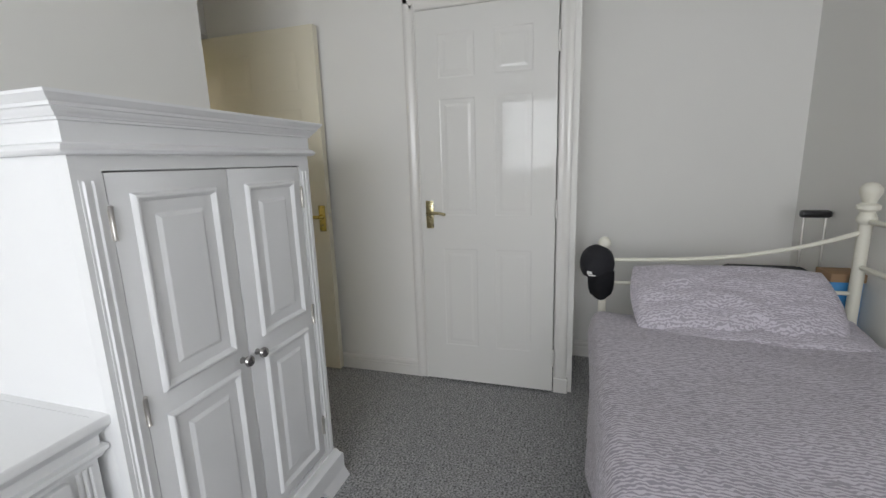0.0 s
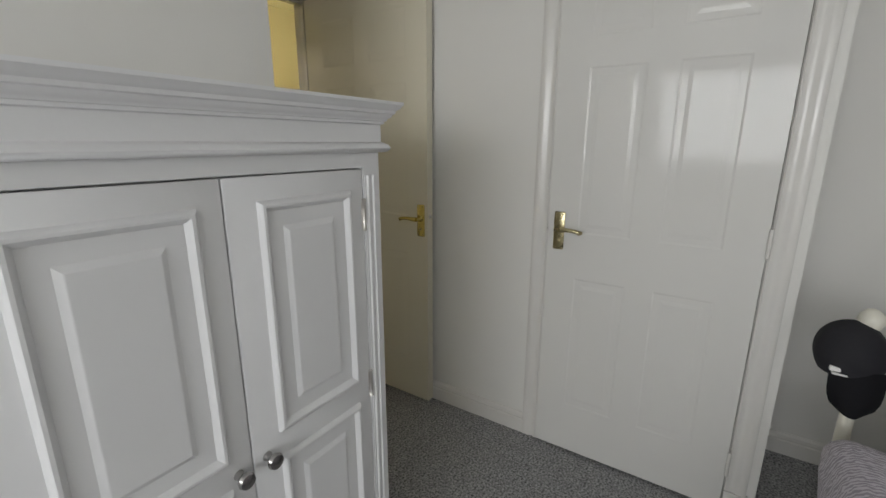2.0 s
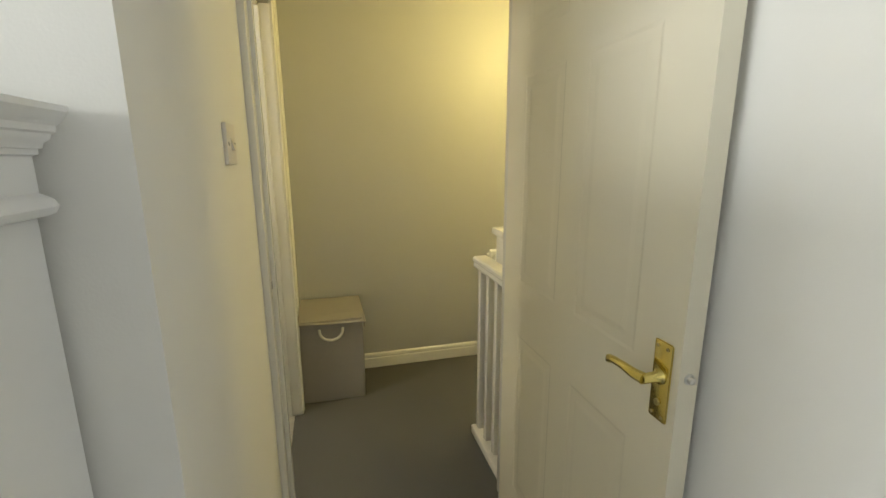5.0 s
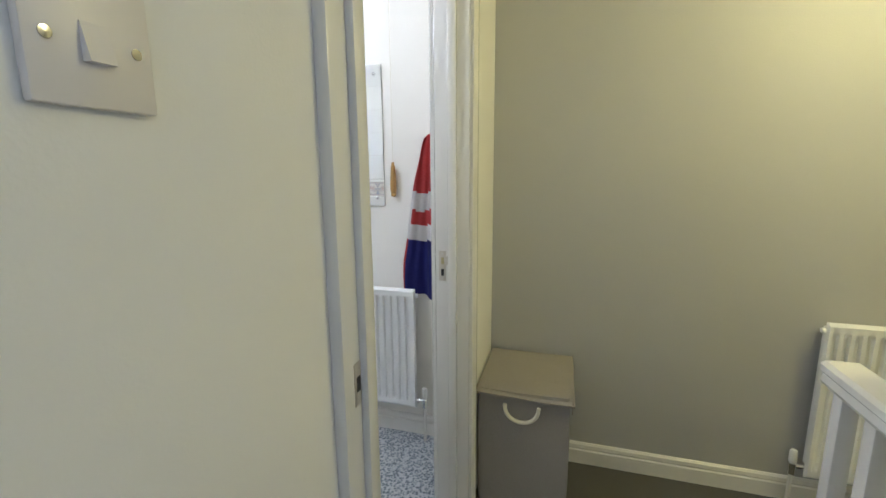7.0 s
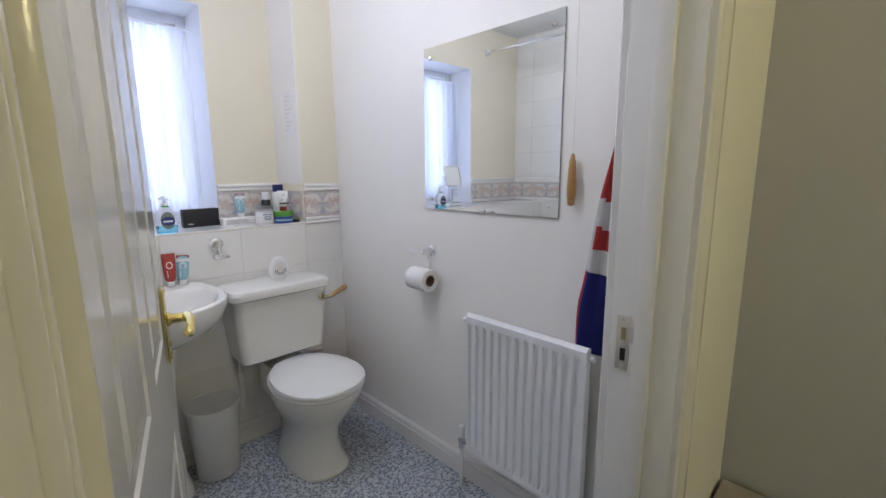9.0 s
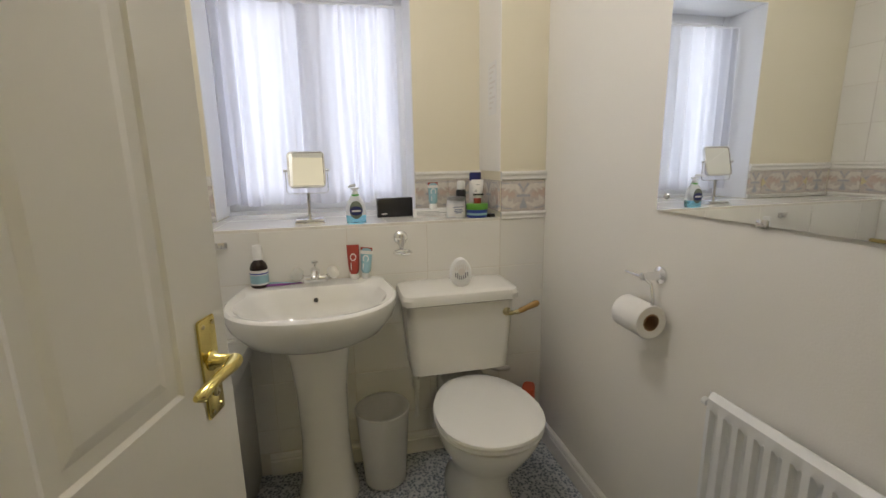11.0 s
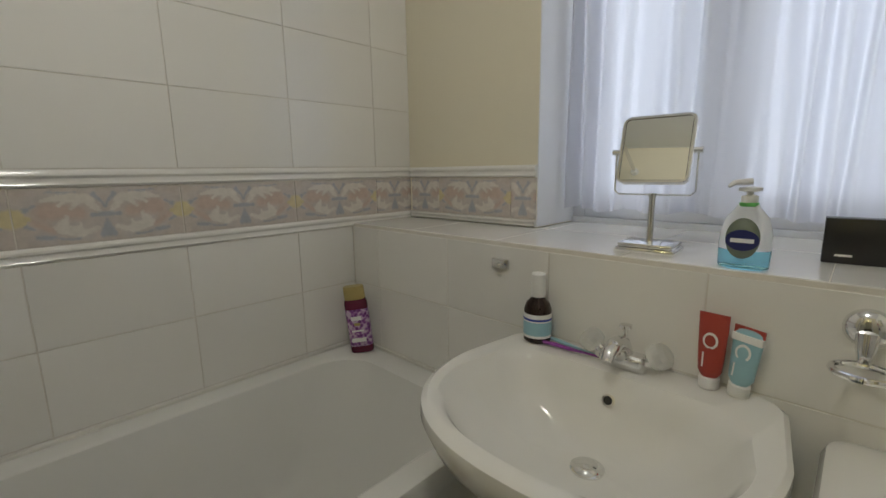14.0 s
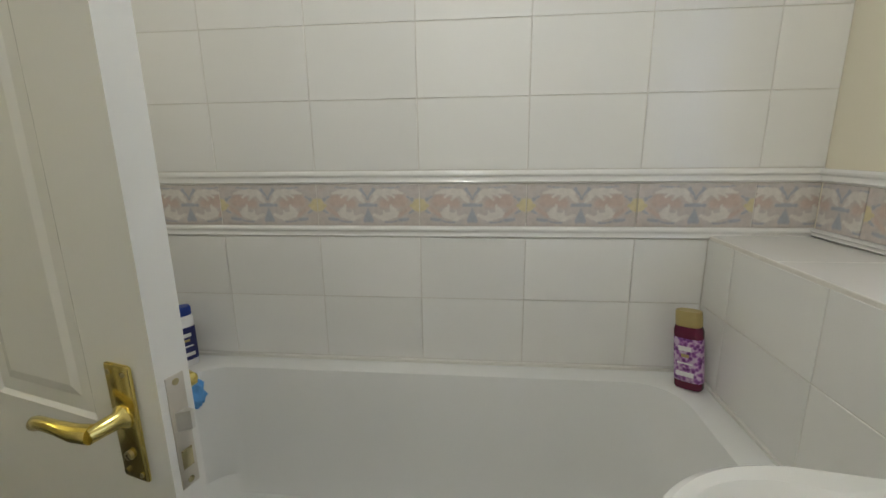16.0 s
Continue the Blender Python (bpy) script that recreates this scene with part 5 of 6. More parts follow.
def toilet():
    ob = thing("toilet", (1.2, TY, 0), "white ceramic close-coupled toilet with closed lid", "toilet")

    def oval(x0, x1, half, z, n=36, p=2.15):
        c, a = (x0 + x1) / 2, (x1 - x0) / 2
        return [(c + a * math.copysign(abs(math.cos(t)) ** (2 / p), math.cos(t)), TY + half * (1 - 0.10 * (-math.cos(t))) * math.copysign(abs(math.sin(t)) ** (2 / p), math.sin(t)) * (1 if math.cos(t) < 0 else 1.0), z) for t in [2 * math.pi * i / n for i in range(n)]]

    bm = bmesh.new()
    lp = [oval(0.92, 1.36, 0.118, 0.0, p=2.6), oval(0.92, 1.362, 0.118, 0.012, p=2.6), oval(0.93, 1.335, 0.104, 0.06), oval(0.94, 1.32, 0.096, 0.13), oval(0.94, 1.335, 0.104, 0.20), oval(0.945, 1.385, 0.138, 0.265), oval(0.95, 1.43, 0.165, 0.33), oval(0.955, 1.455, 0.176, 0.375), oval(0.96, 1.458, 0.178, 0.392), oval(0.97, 1.45, 0.172, 0.396)]
    rings(bm, lp)
    pan = part("pan", bm, CERAMIC, ob)
    bm = boxes((0.84, TY - 0.095, 0.24, 1.0, TY + 0.095, 0.40), bev=0.02)
    part("pan_shelf", bm, CERAMIC, ob)
    bm = bmesh.new()
    rings(bm, [oval(1.02, 1.455, 0.172, 0.398), oval(1.012, 1.462, 0.180, 0.404), oval(1.012, 1.462, 0.180, 0.413), oval(1.02, 1.455, 0.172, 0.418)])
    part("seat", bm, PLASTIC, ob, "white toilet seat ring")
    bm = bmesh.new()
    rings(bm, [oval(1.016, 1.458, 0.176, 0.419), oval(1.008, 1.466, 0.182, 0.424), oval(1.010, 1.464, 0.181, 0.432), oval(1.03, 1.445, 0.158, 0.440), oval(1.10, 1.385, 0.11, 0.443)])
    part("lid", bm, PLASTIC, ob, "closed white toilet lid")
    for s in (-1, 1):
        bm = bmesh.new()
        lathe(bm, (1.022, TY + s * 0.075, 0.398), [(0.014, 0), (0.014, 0.022), (0.010, 0.028)], 12)
        part("seat_hinge", bm, PLASTIC, ob)
    y0, y1 = 3.35, 3.79

    def rrect(x0, x1, a, b, z, r, n=5):
        pts = []
        for cx, cy, a0 in ((x1 - r, b - r, 0), (x0 + r, b - r, 90), (x0 + r, a + r, 180), (x1 - r, a + r, 270)):
            for i in range(n + 1):
                t = radians(a0 + 90 * i / n)
                pts.append((cx + r * math.cos(t), cy + r * math.sin(t), z))
        return pts

    bm = bmesh.new()
    rings(bm, [rrect(0.845, 1.02, y0 + 0.045, y1 - 0.045, 0.452, 0.03), rrect(0.842, 1.04, y0 + 0.03, y1 - 0.03, 0.465, 0.035), rrect(0.84, 1.05, y0 + 0.018, y1 - 0.018, 0.60, 0.035), rrect(0.84, 1.055, y0 + 0.01, y1 - 0.01, 0.748, 0.035)])
    part("cistern", bm, CERAMIC, ob)
    bm = bmesh.new()
    rings(bm, [rrect(0.838, 1.06, y0 + 0.004, y1 - 0.004, 0.746, 0.035), rrect(0.838, 1.075, y0 - 0.004, y1 + 0.004, 0.754, 0.04), rrect(0.838, 1.078, y0 - 0.006, y1 + 0.006, 0.776, 0.04), rrect(0.84, 1.07, y0, y1, 0.79, 0.04), rrect(0.86, 1.05, y0 + 0.02, y1 - 0.02, 0.796, 0.04)])
    part("cistern_lid", bm, CERAMIC, ob)
    bm = bmesh.new()
    lathe(bm, (1.05, 3.745, 0.70), [(0.016, 0.0), (0.016, 0.008), (0.010, 0.014), (0.008, 0.028)], 16, "x")
    tube(bm, [(1.076, 3.745, 0.70), (1.082, 3.765, 0.703), (1.086, 3.785, 0.707)], [0.009, 0.008, 0.010], 10)
    lev = part("flush_spindle", bm, BRASS_D, ob)
    bm = bmesh.new()
    tube(bm, [(1.086, 3.782, 0.707), (1.088, 3.79, 0.711), (1.091, 3.815, 0.722), (1.096, 3.845, 0.735), (1.098, 3.857, 0.740)], [0.009, 0.011, 0.0105, 0.0135, 0.008], 12)
    part("flush_handle", bm, WOOD, lev, "turned pine flush handle")
    bm = bmesh.new()
    tube(bm, [(0.875, 3.415, 0.46), (0.875, 3.415, 0.28), (0.875, 3.415, 0.2)], 0.009, 10)
    lathe(bm, (0.875, 3.415, 0.33), [(0.014, 0), (0.014, 0.045)], 10)
    part("supply_pipe", bm, PLASTIC, ob)
    bm = bmesh.new()
    tube(bm, [(0.86, 3.71, 0.46), (0.86, 3.71, 0.40), (0.86, 3.78, 0.36), (0.845, 3.84, 0.35)], 0.011, 10)
    part("overflow_pipe", bm, STEEL, ob)


toilet()


def wall_mirror():
    x0, x1, z0, z1 = 1.52, 2.14, 1.126, 1.747
    ob = thing("wall_mirror", ((x0 + x1) / 2, R, z0), "frameless square wall mirror with chrome corner screws", "mirror")
    part("backing", boxes((x0, R - 0.003, z0, x1, R - 0.0005, z1)), INK, ob, smooth=False)
    part("glass", boxes((x0, R - 0.0075, z0, x1, R - 0.0032, z1), bev=0.0008), MIRROR, ob, smooth=False)
    for x in (x0 + 0.035, x1 - 0.035):
        for z in (z0 + 0.04, z1 - 0.04):
            bm = bmesh.new()
            lathe(bm, (x, R - 0.0073, z), [(0.008, 0.0), (0.008, -0.003), (0.004, -0.0055), (0.0005, -0.006)], 14, "y")
            part("screw_cap", bm, CHROME, ob)
    part("lower_clip", boxes(((x0 + x1) / 2 - 0.012, R - 0.011, z0 - 0.004, (x0 + x1) / 2 + 0.012, R - 0.002, z0 + 0.012), bev=0.001), CHROME, ob)


wall_mirror()


def roll_holder():
    ob = thing("toilet_roll_holder", (1.56, R, 0.94), "chrome toilet roll holder on the wall", "toilet roll holder")
    bm = bmesh.new()
    lathe(bm, (1.55, R, 0.950), [(0.024, 0.0), (0.024, -0.006), (0.013, -0.012), (0.009, -0.05), (0.011, -0.06), (0.003, -0.064)], 18, "y")
    part("rose", bm, CHROME, ob)
    bm = bmesh.new()
    tube(bm, [(1.475, R - 0.055, 0.948), (1.55, R - 0.055, 0.948), (1.582, R - 0.056, 0.938), (1.598, R - 0.058, 0.90), (1.592, R - 0.06, 0.865), (1.57, R - 0.062, 0.853), (1.48, R - 0.062, 0.852), (1.474, R - 0.062, 0.866)], 0.0045, 10)
    part("bar", bm, CHROME, ob)
    rl = thing("toilet_roll", (1.5, R - 0.062, 0.83), "white toilet roll, part used", "toilet roll")
    bm = bmesh.new()
    lathe(bm, (1.492, R - 0.062, 0.837), [(0.0235, 0.001), (0.045, 0.0), (0.047, 0.003), (0.047, 0.107), (0.045, 0.11), (0.0235, 0.109)], 28, "x", caps=False)
    part("paper", bm, PAPER, rl)
    bm = bmesh.new()
    lathe(bm, (1.4925, R - 0.062, 0.837), [(0.0236, 0.0), (0.0236, 0.1096), (0.0212, 0.1098), (0.0212, -0.0002), (0.0236, 0.0)], 20, "x", caps=False)
    part("core", bm, CARD, rl, "cardboard core")


roll_holder()


def pull_cord():
    x, y = 2.192, R - 0.022
    ob = thing("pull_cord", (x, y, 1.17), "light pull cord with turned pine handle", "pull cord")
    bm = bmesh.new()
    tube(bm, [(x, y, 1.31), (x, y, H)], 0.0012, 6)
    part("cord", bm, ROPE, ob)
    bm = bmesh.new()
    lathe(bm, (x, y, 1.17), [(0.006, 0.0), (0.011, 0.004), (0.012, 0.012), (0.0105, 0.016), (0.013, 0.02), (0.0125, 0.026), (0.014, 0.03), (0.0145, 0.06), (0.0125, 0.10), (0.010, 0.125), (0.011, 0.132), (0.0075, 0.138), (0.006, 0.15), (0.002, 0.155)], 18)
    part("handle", bm, WOOD, ob, "turned pine acorn handle")


pull_cord()


def towel():
    bm = bmesh.new()
    nu, nv = 44, 60
    top, bot = 1.44, 0.71
    grid = []
    for j in range(nv + 1):
        v = j / nv
        z = top - v * (top - bot)
        half = 0.05 + 0.09 * min(1.0, v * 1.25) ** 0.75
        cx = 2.385 - 0.008 * v
        row = []
        for i in range(nu + 1):
            u = 2 * i / nu - 1
            fold = 0.016 * math.sin(u * 6.5 + 0.8) * (0.35 + v) + 0.006 * math.sin(u * 15 + v * 3)
            bulge = 0.035 * (1 - u * u) * (1.1 - 0.5 * v)
            zz = z - 0.03 * u * v - 0.035 * u * u * (1 - v) ** 3
            row.append(bm.verts.new((cx + half * u + 0.01 * noise.noise((u * 2, v * 4, 1)), R - 0.022 - bulge - fold, zz)))
        grid.append(row)
    faces = []
    for j, (a, b) in enumerate(zip(grid, grid[1:])):
        for i in range(nu):
            f = bm.faces.new((a[i], a[i + 1], b[i + 1], b[i]))
            z = f.calc_center_median().z + 0.03 * math.sin(i / nu * 4.0) - 0.055 * (i / nu)
            u = i / nu
            if z > 1.20:
                k = 0
            elif z > 1.12:
                k = 1
            elif z > 1.055:
                k = 0 if u > 0.05 + 0.5 * abs(z - 1.095) else 1
            elif z > 0.985:
                k = 1
            else:
                k = 2
            if k == 2 and u < 0.025:
                k = 0
            f.material_index = k
    bmesh.ops.solidify(bm, geom=bm.faces[:], thickness=0.008)
    ob = thing("towel", (2.385, R, bot), "red, white and blue banded towel hanging from a hook", "towel")
    part("cloth", bm, [TWL_R, TWL_W, TWL_B], ob)
    bm = bmesh.new()
    lathe(bm, (2.385, R, 1.45), [(0.016, 0), (0.016, -0.006), (0.006, -0.012), (0.005, -0.035), (0.009, -0.04), (0.002, -0.046)], 14, "y")
    hk = solid("towel_hook", bm, CHROME, "small chrome robe hook on the wall", "hook")


towel()


def waste_bin():
    bm = bmesh.new()
    cx, cy = 0.965, 3.262
    lathe(bm, (cx, cy, 0.0), [(0.001, 0.004), (0.075, 0.0), (0.082, 0.006), (0.105, 0.315), (0.108, 0.318), (0.105, 0.322), (0.101, 0.318), (0.079, 0.012), (0.001, 0.010)], 36)
    solid("waste_bin", bm, FROST, "translucent frosted plastic waste bin on the floor", "bin")


waste_bin()


def shower_rail():
    ob = thing("shower_rail", (1.5, 2.46, 2.18), "chrome shower curtain rail above the bath", "shower rail")
    bm = bmesh.new()
    tube(bm, [(WX, 2.46, 2.18), (LB, 2.46, 2.18)], 0.011, 12)
    part("rail", bm, CHROME, ob)
    for x, s in ((WX, 1), (LB, -1)):
        bm = bmesh.new()
        lathe(bm, (x, 2.46, 2.18), [(0.024, 0), (0.024, s * 0.012), (0.016, s * 0.04)], 14, "x")
        part("end_bracket", bm, PLASTIC, ob)


shower_rail()


def ceiling_lamp():
    ob = thing("ceiling_light", (1.62, 3.12, H), "round white opal bathroom ceiling light", "ceiling light")
    bm = bmesh.new()
    lathe(bm, (1.62, 3.12, H), [(0.15, 0.0), (0.15, -0.03), (0.145, -0.036), (0.13, -0.036), (0.13, -0.02), (0.001, -0.02)], 32)
    part("housing", bm, PLASTIC, ob)


ceiling_lamp()


def wall_label():
    ob = thing("instruction_notice", (0.74, 3.80, 1.45), "pale paper notice with faint grey print on the boxing", "notice")
    part("sheet", boxes((0.685, 3.7945, 1.455, 0.785, 3.7959, 1.665)), PAPER, ob, smooth=False)
    bm = bmesh.new()
    for k in range(9):
        box(bm, 0.70, 3.7938, 1.64 - k * 0.02, 0.77 - 0.02 * (k % 3), 3.7944, 1.648 - k * 0.02)
    part("printed_line", bm, SWITCHP, ob, smooth=False)


wall_label()


# ---- ledge and basin clutter ----
LZ = 1.032


def rounded_bottle(bm, x, y, z, prof, ax=1.0, ay=1.0, seg=24, p=2.0):
    loops = []
    for r, h in prof:
        loops.append([(x + ax * r * math.copysign(abs(math.cos(t)) ** (2 / p), math.cos(t)), y + ay * r * math.copysign(abs(math.sin(t)) ** (2 / p), math.sin(t)), z + h) for t in [2 * math.pi * i / seg for i in range(seg)]])
    rings(bm, loops)


def turned(bm, x, y, z, deg):
    return moved(bm, Matrix.Translation((x, y, z)) @ pose(0, 0, 0, 0, 0, deg))


def vanity_mirror():
    x, y = 0.735, 3.028
    ob = thing("vanity_mirror", (x, y, LZ), "square chrome table mirror on a slim stem", "mirror")
    rot = 3
    bm = boxes((-0.045, -0.058, 0, 0.045, 0.058, 0.010), (-0.041, -0.054, 0.010, 0.041, 0.054, 0.020), bev=0.003)
    part("base", turned(bm, x, y, LZ, rot), CHROME, ob)
    bm = bmesh.new()
    lathe(bm, (0, 0, 0.018), [(0.009, 0), (0.0065, 0.008), (0.0065, 0.094), (0.008, 0.099), (0.008, 0.105)], 16)
    part("stem", turned(bm, x, y, LZ, rot), CHROME, ob)
    bm = bmesh.new()
    tube(bm, [(0, -0.079, 0.206), (0, -0.079, 0.128), (0, -0.071, 0.120), (0, 0.071, 0.120), (0, 0.079, 0.128), (0, 0.079, 0.206)], 0.002, 8)
    for s in (-1, 1):
        lathe(bm, (0, s * 0.079, 0.209), [(0.006, -0.008), (0.006, 0.008)], 10, "y")
    part("yoke", turned(bm, x, y, LZ, rot), CHROME, ob)
    tilt = pose(0, 0, 0.212, 0, -15, 0)
    bm = bmesh.new()
    loops = []
    for xx, g in ((-0.007, 0.0), (0.006, 0.0), (0.0085, -0.003), (0.0085, -0.006)):
        lp = []
        for cy, cz, a0 in ((0.054, 0.055, 0), (-0.054, 0.055, 90), (-0.054, -0.055, 180), (0.054, -0.055, 270)):
            for i in range(5):
                a = radians(a0 + 22.5 * i)
                lp.append((xx, cy + (0.017 + g) * math.cos(a), cz + (0.017 + g) * math.sin(a)))
        loops.append(lp)
    rings(bm, loops, True, False)
    part("rim", turned(moved(bm, tilt), x, y, LZ, rot), CHROME, ob)
    bm = boxes((0.004, -0.0655, -0.0665, 0.0062, 0.0655, 0.0665), bev=0.002)
    part("glass", turned(moved(bm, tilt), x, y, LZ, rot), MIRROR, ob, smooth=False)


vanity_mirror()


def soap_pump():
    x, y = 0.80, 3.208
    ob = thing("soap_dispenser", (x, y, LZ), "clear pump bottle of blue liquid hand soap", "soap dispenser")
    bm = bmesh.new()
    rounded_bottle(bm, x, y, LZ, [(0.036, 0.034), (0.037, 0.036), (0.0355, 0.065), (0.030, 0.088), (0.018, 0.104), (0.0135, 0.112)], 0.72, 1.05, 24, 2.4)
    part("bottle", bm, CLEARP, ob)
    bm = bmesh.new()
    rounded_bottle(bm, x, y, LZ, [(0.03, 0.0), (0.036, 0.003), (0.0372, 0.028), (0.0368, 0.0335)], 0.72, 1.05, 24, 2.4)
    part("soap", bm, BLUE_LIQ, ob, "bright blue liquid in the bottom third")
    bm = bmesh.new()
    lp = []
    for s, o in ((1.0, 0.0), (0.97, 0.0008)):
        lp.append([(x + 0.0272 + o, y + 0.025 * s * math.cos(t), LZ + 0.055 + 0.035 * s * math.sin(t)) for t in [2 * math.pi * i / 28 for i in range(28)]])
    rings(bm, lp)
    lb = part("label", bm, LABELG, ob, "oval printed label")
    bm = bmesh.new()
    rings(bm, [[(x + 0.0285 + o, y + 0.0245 * math.cos(t), LZ + 0.052 + 0.018 * math.sin(t)) for t in [2 * math.pi * i / 24 for i in range(24)]] for o in (0, 0.0006)])
    part("label_patch", bm, NAVY, lb)
    bm = boxes((x + 0.0292, y - 0.017, LZ + 0.048, x + 0.0298, y + 0.017, LZ + 0.055))
    part("label_mark", bm, PAPER, lb, smooth=False)
    bm = bmesh.new()
    lathe(bm, (x, y, LZ + 0.108), [(0.0145, 0), (0.0145, 0.006), (0.009, 0.008)], 16)
    part("collar", bm, LIME, ob, "green pump collar")
    bm = bmesh.new()
    lathe(bm, (x, y, LZ + 0.114), [(0.0125, 0.0), (0.0125, 0.012), (0.005, 0.013), (0.005, 0.018), (0.017, 0.020), (0.017, 0.026), (0.004, 0.028)], 14)
    tube(bm, [(x, y, LZ + 0.150), (x + 0.025, y - 0.02, LZ + 0.149), (x + 0.032, y - 0.026, LZ + 0.142)], [0.006, 0.0045, 0.003], 8)
    part("pump_head", bm, PLASTIC, ob)


soap_pump()


def flat_box(name, x, y, z, dx, dy, dz, rz, material, label, marks=(), tilt=0):
    ob = thing(name, (x, y, z), label, "box")
    m = Matrix.Translation((x, y, z)) @ pose(0, 0, 0, 0, tilt, rz)
    part("carton", moved(boxes((-dx / 2, -dy / 2, 0, dx / 2, dy / 2, dz), bev=0.0015), m), material, ob)
    for mm, y0, z0, y1, z1 in marks:
        part("printed_bar", moved(boxes((dx / 2 - 0.0002, y0, z0, dx / 2 + 0.0005, y1, z1)), m), mm, ob, smooth=False)
    return ob


flat_box("black_box", 0.635, 3.38, LZ, 0.035, 0.155, 0.082, 4, BLACKP, "slim black box standing on the tiled ledge", ((PAPER, -0.06, 0.013, -0.036, 0.017),))
flat_box("white_carton", 0.70, 3.535, LZ, 0.05, 0.165, 0.034, -3, PAPER, "low white carton lying on the ledge", tuple((INK, -0.07, 0.007 + k * 0.0055, 0.06 - 0.03 * (k % 2), 0.009 + k * 0.0055) for k in range(4)))


def tube_pack(name, x, y, z, h, w, body, band, cap_m, rz, label, lean=0.0, print_m=None):
    """A toothpaste tube standing on its cap."""
    ob = thing(name, (x, y, z), label, "toothpaste")
    m = Matrix.Translation((x, y, z)) @ pose(0, 0, 0, lean, 0, rz)
    bm = bmesh.new()
    lathe(bm, (0, 0, 0), [(0.015, 0), (0.0165, 0.002), (0.0165, 0.02), (0.012, 0.023)], 18)
    part("cap", moved(bm, m), cap_m, ob)
    bm = bmesh.new()
    loops = []
    for t, r1, r2 in ((0.022, 0.013, 0.013), (0.032, 0.0165, 0.019), (0.06, 0.014, w / 2 * 0.9), (h * 0.8, 0.006, w / 2), (h, 0.0012, w / 2)):
        loops.append([(r1 * math.cos(a), r2 * math.sin(a), t) for a in [2 * math.pi * i / 24 for i in range(24)]])
    rings(bm, loops)
    tb = part("tube_body", moved(bm, m), body, ob)
    part("end_crimp", moved(boxes((-0.0016, -w / 2, h - 0.012, 0.0016, w / 2, h + 0.001)), m), band, tb, smooth=False)
    if print_m:
        bm = bmesh.new()
        hh = h * 0.66
        rx = 0.0105
        rings(bm, [[(rx + o, 0.012 * math.cos(a), hh + 0.015 * math.sin(a)) for a in [2 * math.pi * i / 20 for i in range(20)]] for o in (0, 0.0008)])
        mk = part("print_mark", moved(bm, m), print_m, tb)
        bm = bmesh.new()
        rings(bm, [[(rx + 0.0006 + o, 0.0085 * math.cos(a), hh + 0.0105 * math.sin(a)) for a in [2 * math.pi * i / 20 for i in range(20)]] for o in (0, 0.0008)])
        part("print_core", moved(bm, m), body, tb)
        if body is CYAN:
            part("print_band", moved(boxes((-0.0062, -w / 2 * 0.995, h * 0.80, 0.0062, w / 2 * 0.995, h * 0.90)), m), PAPER, tb, smooth=False)
        part("print_bar", moved(boxes((0.0135, -0.010, h * 0.30, 0.0145, -0.0075, h * 0.50)), m), print_m, tb, smooth=False)
    return ob


tube_pack("toothpaste_tube", 0.70, 3.54, LZ + 0.034, 0.112, 0.043, CYAN, RED, PAPER, 0, "pale blue toothpaste tube standing on the carton", print_m=PAPER)


def flat_bottle(name, x, y, z, w, d, h, body, capm, rz, label, label_m=None, cap_h=0.04, tip=0):
    ob = thing(name, (x, y, z), label, "bottle")
    t = Matrix.Translation((x, y, z + w / 2 * math.sin(radians(tip)))) @ pose(0, 0, 0, 0, 0, rz) @ pose(0, 0, 0, tip, 0, 0)
    bm = bmesh.new()
    rounded_bottle(bm, 0, 0, 0, [(0.94, 0), (1.0, 0.004), (1.0, h - cap_h - 0.012), (0.9, h - cap_h)], d / 2, w / 2, 28, 3.2)
    b = part("bottle", moved(bm, t), body, ob)
    bm = bmesh.new()
    rounded_bottle(bm, 0, 0, h - cap_h, [(0.86, 0), (0.92, 0.003), (0.90, cap_h - 0.004), (0.84, cap_h)], d / 2, w / 2, 28, 2.8)
    part("cap", moved(bm, t), capm, ob)
    if label_m:
        bm = bmesh.new()
        rounded_bottle(bm, 0, 0, 0, [(0.99, h * 0.10), (1.012, h * 0.103), (1.012, h * 0.66), (0.99, h * 0.663)], d / 2, w / 2, 28, 3.2)
        lb = part("label", moved(bm, t), label_m, b)
        for k, (mm, z0, z1, wf) in enumerate(((PAPER, 0.50, 0.56, 0.5), (OLIVE, 0.42, 0.46, 0.3), (PAPER, 0.33, 0.35, 0.6), (PAPER, 0.17, 0.23, 0.7))):
            part("label_bar", moved(boxes((d / 2 * 0.99, -w / 2 * wf, h * z0, d / 2 * 1.02 + 0.0008, w / 2 * wf * 0.8, h * z1)), t), mm, lb, smooth=False)
    return ob


def tub(name, x, y, z, prof, material, label, bands=(), lid=None, seg=28, category="tub"):
    ob = thing(name, (x, y, z), label, category)
    bm = bmesh.new()
    lathe(bm, (x, y, z), prof, seg)
    b = part("container", bm, material, ob)
    for r, h0, h1, mm, nm in bands:
        bm = bmesh.new()
        lathe(bm, (x, y, z), [(r - 0.002, h0), (r, h0 + 0.0006), (r, h1 - 0.0006), (r - 0.002, h1)], seg)
        part(nm, bm, mm, b)
    if lid:
        bm = bmesh.new()
        lathe(bm, (x, y, z), lid[0], seg)
        part("cap", bm, lid[1], ob)
    return ob


